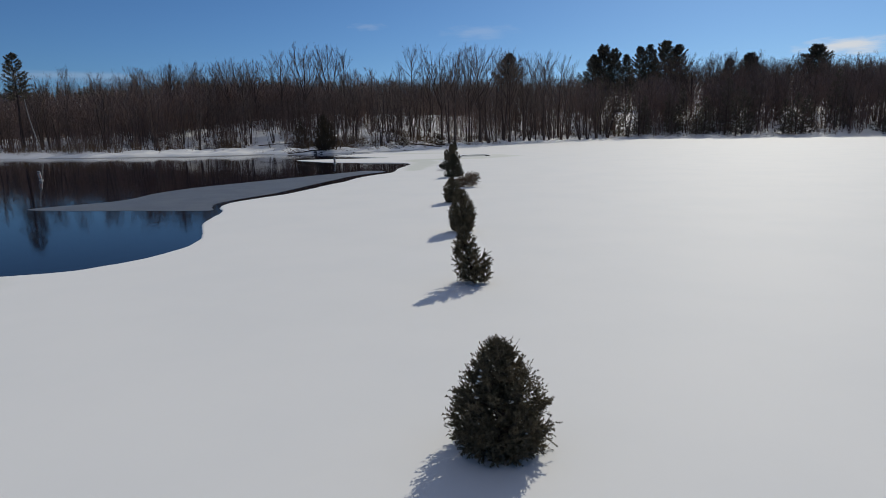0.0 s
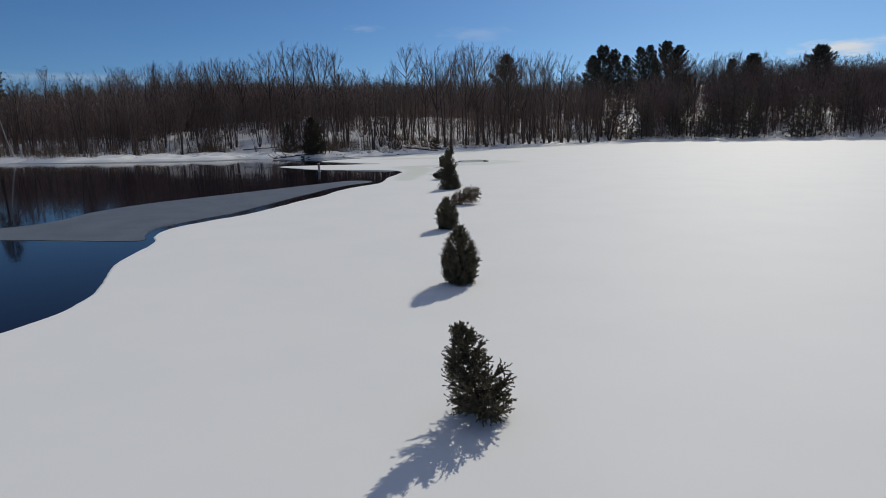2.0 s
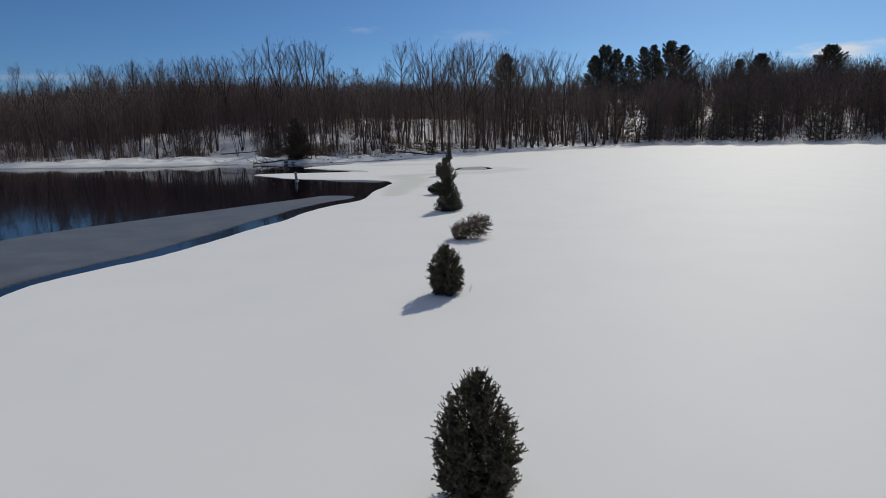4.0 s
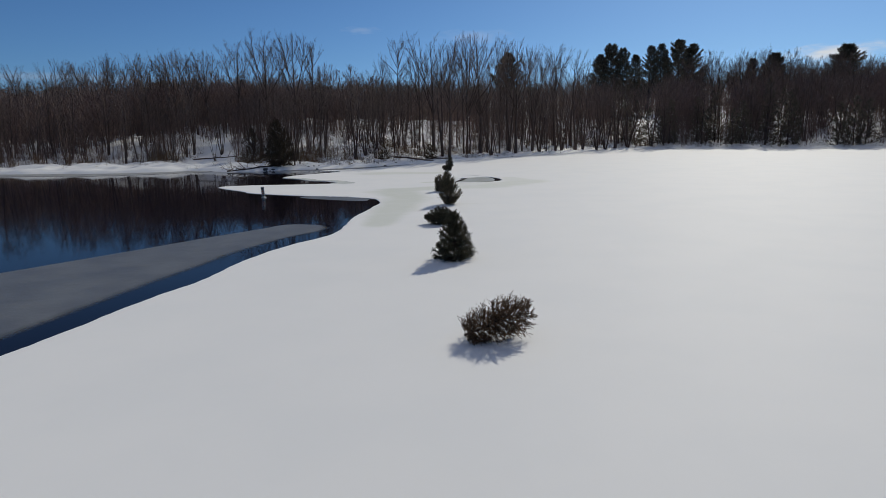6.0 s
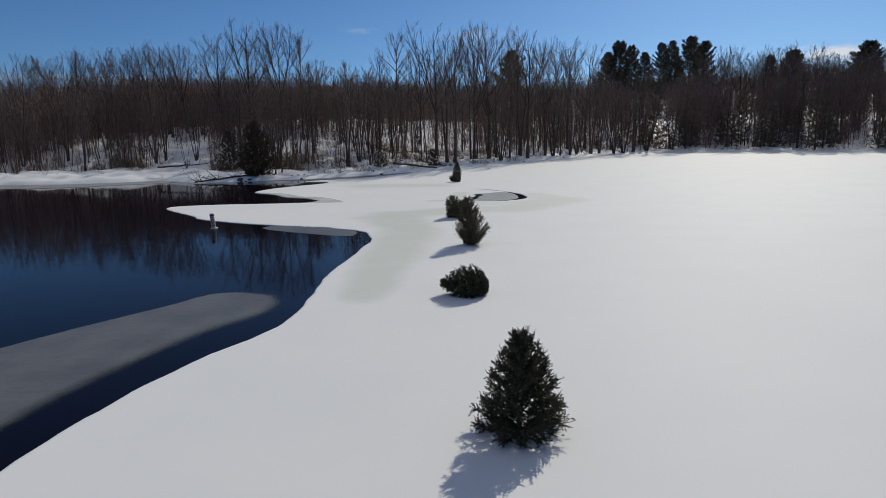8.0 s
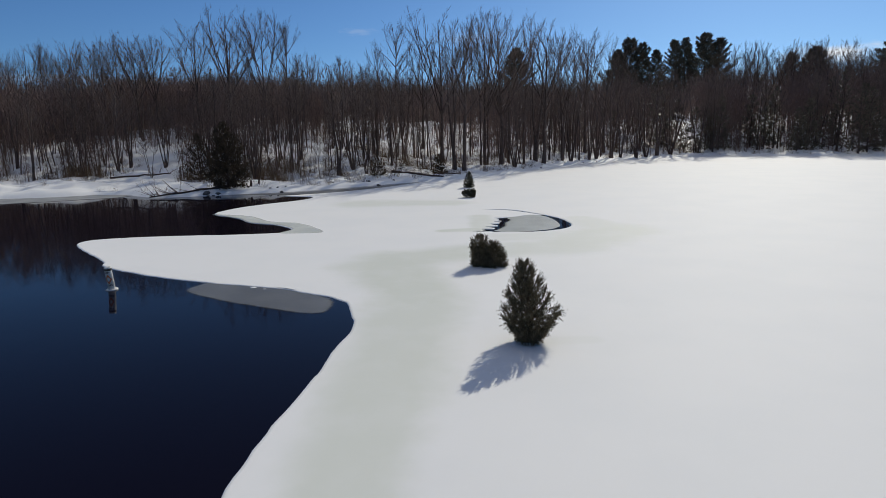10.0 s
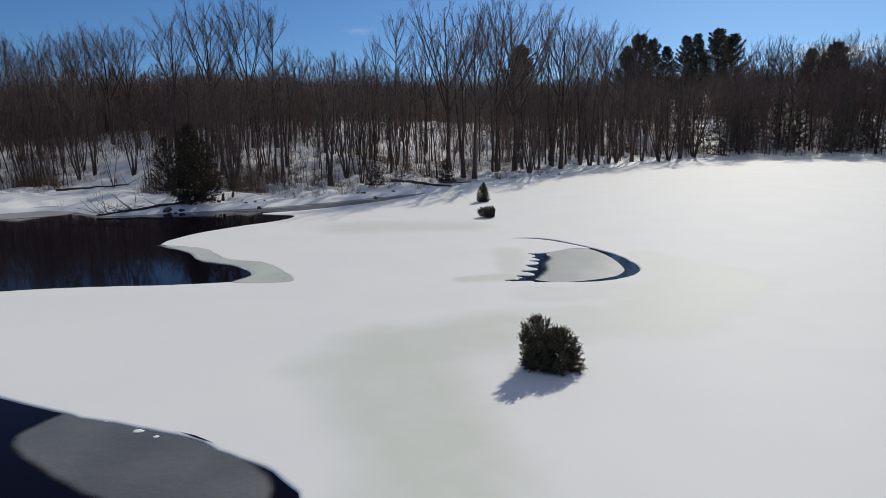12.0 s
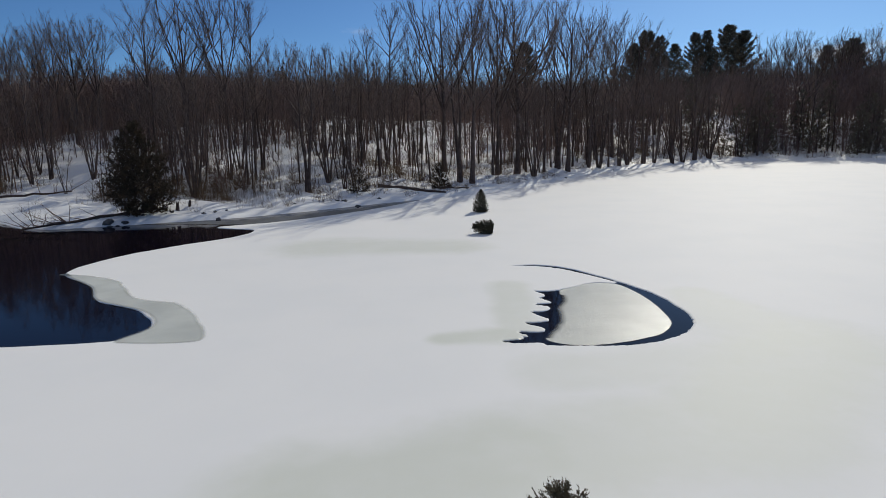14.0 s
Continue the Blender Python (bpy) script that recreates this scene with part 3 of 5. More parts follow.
def fallen(seed, x, y, h, r, profile, branches, mat, label, turn, **kw):
    arr = conifer(seed, h, r, profile, branches, kw.pop("twigs", 26), kw.pop("needles", 25), kw.pop("needle_len", 0.042), kw.pop("needle_w", 0.0088), **kw)
    return evergreen("christmas_tree", arr, (x, y, -0.01), mat, label, "tree", turn, LAKE_TREES, 0.12)

stand(1, 1.05, 4.72, 1.72, 0.74, lambda u: 0.82 + 0.55 * u if u < 0.3 else max(0.0, 1 - ((u - 0.3) / 0.7) ** 1.25) ** 0.8 + 0.06, 190, NEEDLE_DULL, "full cone-shaped cut fir with snow dusted boughs standing on ice", rise=0.35, leader=0.26, shoots=1)
stand(2, 1.0, 14.95, 1.76, 0.58, lambda u: 0.72 + 0.85 * u if u < 0.33 else (1 - (u - 0.33) / 0.67) ** 0.8 + 0.04, 88, NEEDLE_DULL, "sparse dull spruce standing crooked in the snow", rise=0.2, bend=0.45, twigs=21, lean=(-0.42, 0), twig_len=0.24, leader=0.26, needles=40, needle_len=0.04, needle_w=0.0098, ragged=0.34, skirt=0.12)
stand(3, 0.77, 24.95, 1.96, 0.64, lambda u: 0.66 + 1.06 * u if u < 0.32 else max(0.0, 1 - ((u - 0.32) / 0.68) ** 1.9) ** 0.8, 190, NEEDLE_DULL, "dense egg-shaped fir with browning tips standing on ice", rise=0.9, leader=0.3, shoots=3, twig_len=0.18)
stand(4, 0.31, 36.8, 1.66, 0.57, lambda u: 0.72 + 0.8 * u if u < 0.35 else max(0.0, 1 - ((u - 0.35) / 0.65) ** 2.4) ** 0.75, 170, NEEDLE_DULL, "small dense egg-shaped fir standing on snowy ice", rise=0.9, leader=0.25, lean=(-0.06, 0), shoots=2, twig_len=0.18)
fallen(5, 1.5, 47.6, 2.1, 0.52, lambda u: 0.9 + 0.2 * u if u < 0.7 else 1.04 * ((1 - u) / 0.3) ** 0.6 + 0.1, 125, NEEDLE_BROWN, "browned dry fir lying on its side in snow", pose(-0.92, 0, 0.16, 0, 69, 8), rise=0.1,
       needles=22, twigs=18, twig_len=0.28, bend=-0.1, needle_w=0.007)
stand(6, 0.42, 59.3, 2.28, 0.98, cone(0.66, 0.03), 220, NEEDLE_FRESH, "dense green spruce with a broad skirt standing upright", rise=0.1, leader=0.32, needles=27, shoots=2)
fallen(7, -0.4, 70.6, 1.95, 0.74, lambda u: math.sin(math.pi * min(1.0, 0.97 * u) ** 0.8) ** 1.0, 200, NEEDLE_FRESH, "bushy green fir toppled over on the ice", pose(0.95, 0.1, 0.34, 0, -85, -10), rise=0.2)
stand(8, 0.31, 82.1, 2.74, 1.02, lambda u: 0.32 + 1.9 * u if u < 0.35 else (1 - (u - 0.35) / 0.65) ** 0.72 + 0.02, 210, NEEDLE_DULL, "tall open fir with thin lower boughs standing on ice", needles=26, twig_len=0.24, rise=0.8, skirt=0.05, leader=0.3, lean=(-0.22, 0), shoots=3)
lobe_a = conifer(9, 1.66, 0.52, lambda u: 0.9 if u < 0.6 else max(0.0, 1 - ((u - 0.6) / 0.4) ** 2.5) ** 0.6 * 0.9, 115, 19, 25, 0.05, 0.0092, rise=0.6, shoots=2)
lobe_b = conifer(19, 1.3, 0.70, lambda u: math.sqrt(max(0.0, 1 - u * u)), 125, 19, 25, 0.05, 0.0092, rise=0.15, shoots=2)

def joined(a, b, shift_a, shift_b):
    return [(np.concatenate([va + shift_a, vb + shift_b]), np.concatenate([fa, fb + len(va)])) for (va, fa), (vb, fb) in zip(a, b)]

evergreen("christmas_tree", joined(lobe_a, lobe_b, np.array([-0.42, 0.05, 0]), np.array([0.25, 0, 0])), (-0.2, 93.9, -0.01), NEEDLE_DULL, "stubby dark forked fir slumped beside slush", "tree", group=LAKE_TREES)
fallen(10, 0.2, 128.9, 1.5, 0.6, lambda u: min(1.0, 0.55 + 2.2 * u) * (1 - u) ** 0.4 * 1.12, 110, NEEDLE_FRESH, "small fir lying on its side near the bank", pose(0.68, 0, 0.3, 0, -80, 0), rise=0.35)
stand(11, 0.65, 141.2, 2.05, 0.72, lambda u: 0.95 if u < 0.3 else max(0.0, 1 - ((u - 0.3) / 0.7) ** 1.7) ** 0.85 * 0.95, 130, NEEDLE_FRESH, "small green fir standing on ice near the bank", rise=0.6)

def wander(rng, p, d, length, n, stray, lift):
    """A line of n steps that strays a little and bends upward."""
    pts = [np.asarray(p, float)]
    for k in range(n):
        d = unit(d + rng.normal(0, stray, 3) + np.array([0, 0, lift]))
        pts.append(pts[-1] + d * length / n)
    return np.array(pts)

def along(line, t):
    u = np.linspace(0, 1, len(line))
    return np.array([np.interp(t, u, line[:, c]) for c in range(3)])

def bare(seed, h, stems=1, leaders=3, fork=0.4, clear=0.36, spread=0.16, reach=0.2, limbs=9, subs=6, thirds=4, twigs=5, thick=1.0, lean=0.0, twig=0.0095):
    """Leafless tree: one or more stems that fork into leaders, limbs that bend upward, and three orders of finer branches."""
    rng = np.random.RandomState(seed)
    trunk, crown = Tubes(), Tubes()
    SB, ST, TB, TT = [], [], [], []
    r0 = (0.0098 * h + 0.03) * thick / stems ** 0.35
    lines = []
    for k in range(stems):
        az = k * 2.4 + rng.normal(0, 0.4)
        o = np.array([math.cos(az), math.sin(az)])
        out = 0 if stems == 1 else spread * h * rng.uniform(0.5, 1.15)
        top = h * (1 - 0.16 * rng.rand() * (k > 0))
        u = np.linspace(0, 1, 11)
        line = np.concatenate([o * (0.22 * (stems > 1) + out * u[:, None] ** 0.9) + np.array([lean * h, 0]) * u[:, None], (top * u)[:, None]], 1)
        line[1:, :2] += rng.normal(0, 0.006 * h, (10, 2)).cumsum(0) * 0.7
        line[0, 2] = -0.5
        rad = r0 * (1 - u) ** 0.8 + 0.016
        rad[0] *= 1.45
        if leaders == 1:
            trunk.tube(line, rad, 6)
            lines.append((line, r0, clear))
            continue
        m = 1 + int(round(fork * 10))
        trunk.tube(line[:m], r0 * (1 - 0.35 * u[:m] / fork) * np.where(np.arange(m) == 0, 1.45, 1), 7)
        foot, rf = line[m - 1], r0 * 0.6
        mid = None
        for j in range(leaders):
            a = j * 2.4 + az + rng.normal(0, 0.3)
            w = 0.12 if j == 0 else math.sqrt(rng.uniform(0.18, 1.0))
            start = foot if j == 0 else along(mid, 0.5 * (1 - w) * rng.rand() + 0.25 * (j % 2) * rng.rand())
            tip = np.array([foot[0] + math.cos(a) * spread * h * w, foot[1] + math.sin(a) * spread * h * w, top * (1 - 0.26 * w * w * rng.uniform(0.7, 1.2))])
            v = np.linspace(0, 1, 8)[:, None]
            ld = start + (tip - start) * np.concatenate([1 - (1 - v) ** 1.3, 1 - (1 - v) ** 1.3, v], 1)
            ld[1:, :2] += rng.normal(0, 0.004 * h, (7, 2)).cumsum(0) * 0.6
            if j == 0:
                mid = ld
            trunk.tube(ld, rf * (1.0 if j == 0 else 0.6) * (1 - v[:, 0]) ** 0.9 + 0.013, 5)
            lines.append((ld, rf * 0.6, 0.22))
    for line, rl, low in lines:
        axis_ = line[:, :2].mean(0)
        for i in range(limbs):
            t = low + (0.97 - low) * (i + rng.rand()) / limbs
            p0 = along(line, t)
            v = np.clip((p0[2] - clear * h) / (h * (1 - clear)), 0, 1)
            L = h * reach * (1.45 if leaders == 1 else 1.3) * math.sin(math.pi * (0.22 + 0.70 * v)) ** 0.8 * rng.uniform(0.65, 1.15)
            a = i * 2.4 + rng.normal(0, 0.5)
            side = np.array([math.cos(a), math.sin(a)]) + axis_ / (0.12 * h)
            side = unit(side)
            el = radians(rng.uniform(40, 58) + 16 * v)
            limb = wander(rng, p0, np.array([side[0] * math.cos(el), side[1] * math.cos(el), math.sin(el)]), L, 5, 0.045, 0.05)
            s = np.linspace(0, 1, 6)
            crown.tube(limb, min(rl * 0.55, 0.013 * L + 0.018) * (1 - s) + 0.012, 4)
            for j in range(subs):
                q = 0.22 + 0.78 * (j + rng.rand()) / subs
                p1 = along(limb, q)
                ahead = unit(limb[-1] - limb[0])
                d = unit(ahead + unit(rng.normal(0, 1, 3)) * 0.42 + np.array([0, 0, 0.14]))
                l2 = L * 0.52 * (1.15 - 0.55 * q) * rng.uniform(0.7, 1.25)
                sub = wander(rng, p1, d, l2, 3, 0.06, 0.07)
                crown.tube(sub, 0.0125 * np.array([1.25, 1.0, 0.8, 0.55]), 3)
                d2 = unit(sub[-1] - sub[0])
                for w in 0.2 + 0.8 * (np.arange(thirds) + rng.rand(thirds)) / thirds:
                    p2 = along(sub, w)
                    d3 = unit(d2 + unit(rng.normal(0, 1, 3)) * 0.40 + np.array([0, 0, 0.12]))
                    l3 = (l2 * 0.5 * (1.2 - 0.5 * w) + 0.15) * rng.uniform(0.7, 1.2)
                    SB.append(p2)
                    ST.append(p2 + d3 * l3)
                    f = rng.uniform(0.15, 1.0, twigs)[:, None]
                    tb = p2 + d3 * l3 * f
                    TB.append(tb)
                    TT.append(tb + unit(d3 + rng.normal(0, 0.24, (twigs, 3)) + np.array([0, 0, 0.12])) * (l3 * rng.uniform(0.35, 0.8, (twigs, 1)) + 0.12))
    crown.spikes(np.array(SB), np.array(ST), 0.011)
    crown.blades(np.concatenate(TB), np.concatenate(TT), twig, rng)
    return trunk.arrays(), crown.arrays()

def pole(seed, h, r, n):
    """A slender forest-grown tree: a long thin stem, often forked or bent, with a few short branches near its top."""
    rng = np.random.RandomState(seed)
    t_ = Tubes()
    for k in range(n):
        line = wander(rng, (0.25 * k, 0.1 * k, -0.4), unit(np.array([rng.normal(0, 0.10), rng.normal(0, 0.10), 1.0])), h * rng.uniform(0.8, 1.0), 7, 0.035, 0.04)
        t_.tube(line, r * (1 - 0.8 * np.linspace(0, 1, 8)), 5)
        q = rng.uniform(0.35, 1, 16)
        p = np.stack([along(line, w) for w in q])
        d = unit(np.concatenate([rng.normal(0, 0.7, (16, 2)), rng.uniform(0.3, 1.1, (16, 1))], 1))
        e = p + d * rng.uniform(0.8, 2.2, (16, 1))
        t_.spikes(p, e, 0.022)
        f = rng.rand(16, 7, 1)
        tb = (p[:, None] + (e - p)[:, None] * f).reshape(-1, 3)
        t_.blades(tb, tb + (d[:, None] + rng.normal(0, 0.5, (16, 7, 3))).reshape(-1, 3) * 0.7, 0.012, rng)
    return (t_.arrays(),)

def haze_tree(seed, h, n, length, width, base=0.3, wide=0.24, trunk_r=0.1, limbs=7):
    """A leafless tree of the deep woods: trunk, limbs and a crown of many short twigs."""
    rng = np.random.RandomState(seed)
    t_ = Tubes()
    u = np.linspace(0, 1, 4)
    line = np.stack([rng.normal(0, 0.015 * h, 4) * u, rng.normal(0, 0.015 * h, 4) * u, 0.8 * h * u], 1)
    line[0, 2] = -0.5
    t_.tube(line, trunk_r * (1 - u) + 0.015, 3)
    v = rng.rand(n + limbs) ** 0.85
    az = rng.uniform(0, 6.283, n + limbs)
    r = wide * h * np.sin(np.pi * (0.14 + 0.78 * v)) ** 0.8 * np.sqrt(rng.rand(n + limbs)) + 0.05
    p = np.stack([np.cos(az) * r, np.sin(az) * r, h * (base + (1 - base) * v)], 1)
    z0 = np.clip(p[-limbs:, 2] - r[-limbs:] * 2.2, base * 0.7 * h, None)
    t_.blades(np.stack([0 * z0, 0 * z0, z0], 1), p[-limbs:], width * 1.8, rng)
    p = p[:n]
    d = unit(unit(p - np.array([0, 0, (base - 0.12) * h])) + rng.normal(0, 0.42, (n, 3)))
    l = length * rng.uniform(0.5, 1.2, n)[:, None]
    t_.blades(p - d * l * 0.5, p + d * l * 0.5, width, rng)
    return (t_.arrays(),)

def bare_tree_thing(arrays, label, bark):
    root = new("bare_tree")
    put("trunk", tri_mesh("trunk", *arrays[0]), bark, root, smooth=True)
    put("crown", tri_mesh("crown", *arrays[1]), CROWN, root)
    return tagged(root, label, "tree", "bare trees along the bank")

FORMS = (
    (dict(leaders=6, fork=0.38, spread=0.18, reach=0.19, limbs=6, subs=5, twigs=4, thick=1.3), "tall leafless tree with an oval crown on the bank"),
    (dict(leaders=1, clear=0.42, reach=0.2, limbs=19, subs=6), "slender leafless tree with a single straight trunk"),
    (dict(stems=2, leaders=1, clear=0.40, spread=0.10, reach=0.2, limbs=12, subs=5, thick=1.6), "leafless tree with twin trunks on the bank"),
    (dict(stems=6, leaders=1, clear=0.45, spread=0.24, reach=0.16, limbs=6, subs=5, twigs=4, thick=1.4), "leafless maple with many spreading stems at the shore"),
    (dict(leaders=8, fork=0.3, spread=0.27, reach=0.17, limbs=6, subs=4, twigs=4, thick=1.4), "tall leafless tree with a wide vase-shaped crown"),
    (dict(leaders=1, clear=0.5, reach=0.18, limbs=14, subs=5, thirds=4, twigs=5), "leafless grey-brown tree in the shore wood"),
    (dict(stems=3, leaders=1, clear=0.45, spread=0.16, reach=0.17, limbs=8, subs=5, thirds=4), "leafless tree with three slim stems"),
    (dict(leaders=4, fork=0.4, spread=0.2, reach=0.19, limbs=5, subs=5, thirds=3), "small crooked leafless tree in the shore wood"),
    (dict(stems=5, leaders=1, clear=0.5, spread=0.22, reach=0.15, limbs=5, subs=5, thirds=3, lean=0.16), "leafless tree leaning out over the ice"),
    (dict(leaders=7, fork=0.34, spread=0.22, reach=0.18, limbs=7, subs=5, twigs=4), "tall leafless tree with upswept branches"))
TALL = [bare_tree_thing(bare(50 + k, 20, **form), label, BARK) for k, (form, label) in enumerate(FORMS)]
SLIM = [haze_tree(70 + k, h, 130, 0.9, 0.014, 0.4, 0.2, 0.055, 9) for k, h in enumerate((11, 9.5, 8, 6))]
used = set()

def plant(kind, x, y, turn, size=1.0):
    z = float(land_height(x, y)) - 0.05
    m = pose(x, y, z, 0, 0, turn)
    if kind.name not in used:
        used.add(kind.name)
        kind.matrix_basis = m @ Matrix.Diagonal((size, size, size, 1))
        return kind
    keep = kind.scale.copy()
    kind.scale = (size, size, size)
    ob = copy_thing(kind, m)
    kind.scale = keep
    return ob

rng = np.random.RandomState(11)
# kind, plan place, height
SKYLINE_TREES = [(0, -53.3, 192.0, 22.1), (4, -44.4, 186.0, 23.7), (9, -35.7, 180.0, 24.2), (1, -31.0, 178.0, 19.8), (1, -14.0, 212.0, 23.6), (9, -60.7, 190.0, 19.5), (4, -65.1, 191.0, 19.8), (9, -71.3, 196.0, 19.8), (0, -76.5, 200.0, 19.6),
                 (0, -35.0, 215.0, 16.5), (1, -29.1, 225.0, 15.7), (0, -22.7, 225.0, 15.5), (4, -2.8, 172.0, 24.8), (9, 5.0, 176.0, 26.5), (0, 17.6, 188.0, 27.1), (9, 23.7, 200.0, 26.2),
                 (0, 32.0, 215.0, 28.0), (4, 38.4, 222.0, 27.1), (0, -6.9, 190.0, 20.2), (1, -16.6, 200.0, 17.7)]
LEFT_TREES = [(0, -107.8, 205, 21.3), (9, -106.9, 212, 21.4), (4, -97.1, 205, 21.1), (1, -96.3, 210, 21.1), (0, -86.8, 206, 21), (4, -87.5, 215, 21.4), (9, -100.5, 222, 21.6),
              (0, -116, 200, 20.5), (0, -143.6, 200, 21.1), (4, -139.8, 205, 22.3), (1, -136.1, 215, 22.1)]
HILL_TREES = [(4, 99, 283.6, 26.3), (0, 98.3, 274, 26.2), (0, 104.5, 278, 25.9), (4, 104, 270, 23.5), (0, 116.2, 286, 24), (4, 112.4, 271, 25.1), (9, 121.5, 280, 25.2), (1, 119.7, 269, 24.4),
              (1, 118.9, 262, 22.6), (9, 130.5, 277, 22.1), (1, 132.7, 275.5, 23.5), (9, 128.6, 263, 21.9), (9, 142.1, 281, 23), (4, 137.8, 268, 21.1), (4, 145.7, 275, 21.8),
              (0, 146.3, 271.6, 21.3), (9, 144.4, 264, 23.1), (4, 149.8, 263, 21.6), (0, 173, 290, 20.7), (9, 162.3, 271, 22.2), (0, 180, 288, 20.3), (4, 181, 280, 21.6)]
BANK_TREES = [(3, -29.3, 149.9, 13), (6, -47.5, 157.0, 7), (5, -25.2, 155.2, 13), (2, -18.0, 153.3, 15), (3, -16.9, 159.9, 12.5), (7, -20.6, 151.8, 4.5), (5, -20.0, 158.0, 9), (5, -11.2, 164.6, 14),
              (6, -10.0, 180.7, 15), (2, -0.7, 164.1, 18), (0, 0.7, 163.0, 22.5), (1, 4.1, 173.1, 17), (5, 5.7, 179.5, 15), (4, 8.2, 178.5, 26.5), (1, 10.4, 185.6, 18), (3, 10.8, 179.2, 15),
              (2, 15.9, 188.0, 21), (1, 20.5, 198.4, 18), (3, 25.0, 196.8, 17), (1, 27.1, 198.4, 17)]
SHORE_TREES = [(6, 30.4, 203.4, 18), (2, 37.6, 211.8, 20), (6, 39.8, 211.3, 21), (8, 44.7, 214.6, 18), (3, 57.5, 227.1, 20), (6, 65.6, 229.5, 21), (1, 69.6, 229.2, 20), (3, 48.0, 217.7, 17),
               (2, 52.0, 221.8, 21), (2, -56.2, 168.0, 12), (3, -49.5, 166.5, 11), (5, -29.5, 162.3, 12), (6, -29.0, 164.3, 13), (3, 32.6, 205.4, 16), (5, 13.4, 186.2, 19), (2, 22.9, 196.3, 17),
               (5, -16.0, 166.3, 12), (5, -13.9, 167.6, 12), (2, -26.0, 163.7, 12), (5, -5.7, 183.4, 13)]
for row_of_trees in (SKYLINE_TREES, LEFT_TREES, HILL_TREES, BANK_TREES, SHORE_TREES):
    for k, x, y, h in row_of_trees:
        plant(TALL[k], x, y, rng.uniform(0, 360), h / 21)

def bank_point(along, d):
    """A plan point d metres inland of the shoreline at the length x = along."""
    y = np.interp(along, SHORE[:, 0], SHORE[:, 1])
    y2 = np.interp(along + 0.5, SHORE[:, 0], SHORE[:, 1])
    t = unit(np.array([0.5, y2 - y]))
    return along - t[1] * d, y + t[0] * d

for k in range(120):
    a = rng.uniform(-140, 150) if k % 3 else rng.uniform(58, 140)
    d = (np.interp(a, [-84, -64, -44, -26, -16], [8, 24, 24, 17, 8]) + 26 * rng.rand() if a < -16 else 6.0 + 34 * rng.rand()) + 14 * (a > 58) * rng.rand()
    x, y = bank_point(a, d)
    tall = np.interp(a, [-120, -75, -45, -12, 6, 45, 65, 150], [0.9, 0.8, 0.7, 0.6, 0.62, 0.75, 1.0, 1.1])
    plant(TALL[rng.choice((2, 5, 6, 7, 1), p=(0.15, 0.3, 0.25, 0.2, 0.1))], x, y, rng.uniform(0, 360), rng.uniform(0.55, 0.95) * tall)
for k in range(44):
    x, y = bank_point(rng.uniform(-30, 55), 8 + 38 * rng.rand())
    plant(TALL[rng.choice((5, 6, 7))], x, y, rng.uniform(0, 360), rng.uniform(0.45, 0.75))

# woods further back: one mass of thin leafless trees
def wood(name, kinds, spots, mat, label, category="woods"):
    V, F, n = [], [], 0
    for (x, y, turn, size), k in spots:
        for v, f in kinds[k]:
            c, s = math.cos(turn) * size, math.sin(turn) * size
            w = np.stack([v[:, 0] * c - v[:, 1] * s + x, v[:, 0] * s + v[:, 1] * c + y, v[:, 2] * size + float(land_height(x, y))], 1)
            V.append(w)
            F.append(f + n)
            n += len(v)
    ob = put(name, tri_mesh(name, np.concatenate(V), np.concatenate(F)), mat)
    return tagged(ob, label, category, kind="stuff")

def glade(spots, share):
    """The spots with a share of those in the open stretch of the shore wood taken out."""
    pick = np.random.RandomState(77)
    return [k for k in spots if not (-25 < k[0][0] < 14 and k[0][1] < 212 and pick.rand() < share)]

spots = []
while len(spots) < 200:
    a = rng.uniform(-115, 110) if len(spots) % 2 else rng.uniform(-60, 50)
    x, y = bank_point(a, np.interp(a, [-84, -64, -46, -28, -14], [6, 23, 23, 16, 6]) + 46 * rng.rand())
    spots.append(((x, y, rng.uniform(0, 6.28), rng.uniform(0.7, 1.15)), rng.choice(4)))
wood("saplings", SLIM, glade(spots, 0.4), TWIGS, "slender leafless saplings in the snowy shore wood", "saplings")
pole_kinds = [pole(30 + k, h, r, n) for k, (h, r, n) in enumerate(((12, 0.10, 1), (10, 0.085, 2), (14, 0.125, 1), (9, 0.075, 3), (11, 0.11, 1), (7, 0.06, 2)))]
spots = []
while len(spots) < 300:
    a = rng.uniform(-75, 62) if len(spots) % 3 else rng.uniform(-22, 60)
    x, y = bank_point(a, np.interp(a, [-75, -64, -46, -28, -14], [14, 24, 24, 15, 8]) + 44 * rng.rand())
    spots.append(((x, y, rng.uniform(0, 6.28), rng.uniform(0.75, 1.15)), rng.choice(6)))
while len(spots) < 380:
    x, y = bank_point(rng.uniform(-6, 56), 5 + 30 * rng.rand())
    spots.append(((x, y, rng.uniform(0, 6.28), rng.uniform(0.9, 1.35)), rng.choice((0, 2, 4, 1))))
while len(spots) < 520:
    a = rng.uniform(-165, -60)
    x, y = bank_point(a, np.interp(a, [-84, -64], [6, 22]) + 32 * rng.rand())
    spots.append(((x, y, rng.uniform(0, 6.28), rng.uniform(0.8, 1.2)), rng.choice(6)))
wood("pole_trees", pole_kinds, glade(spots, 0.4), BARK, "thin dark leafless trunks standing close in the snow", "trees")
mid_kinds = [haze_tree(90 + k, h, 104, 1.4, 0.049, 0.26, 0.25, 0.09) for k, h in enumerate((14.5, 13, 11, 15, 12))]
spots = []
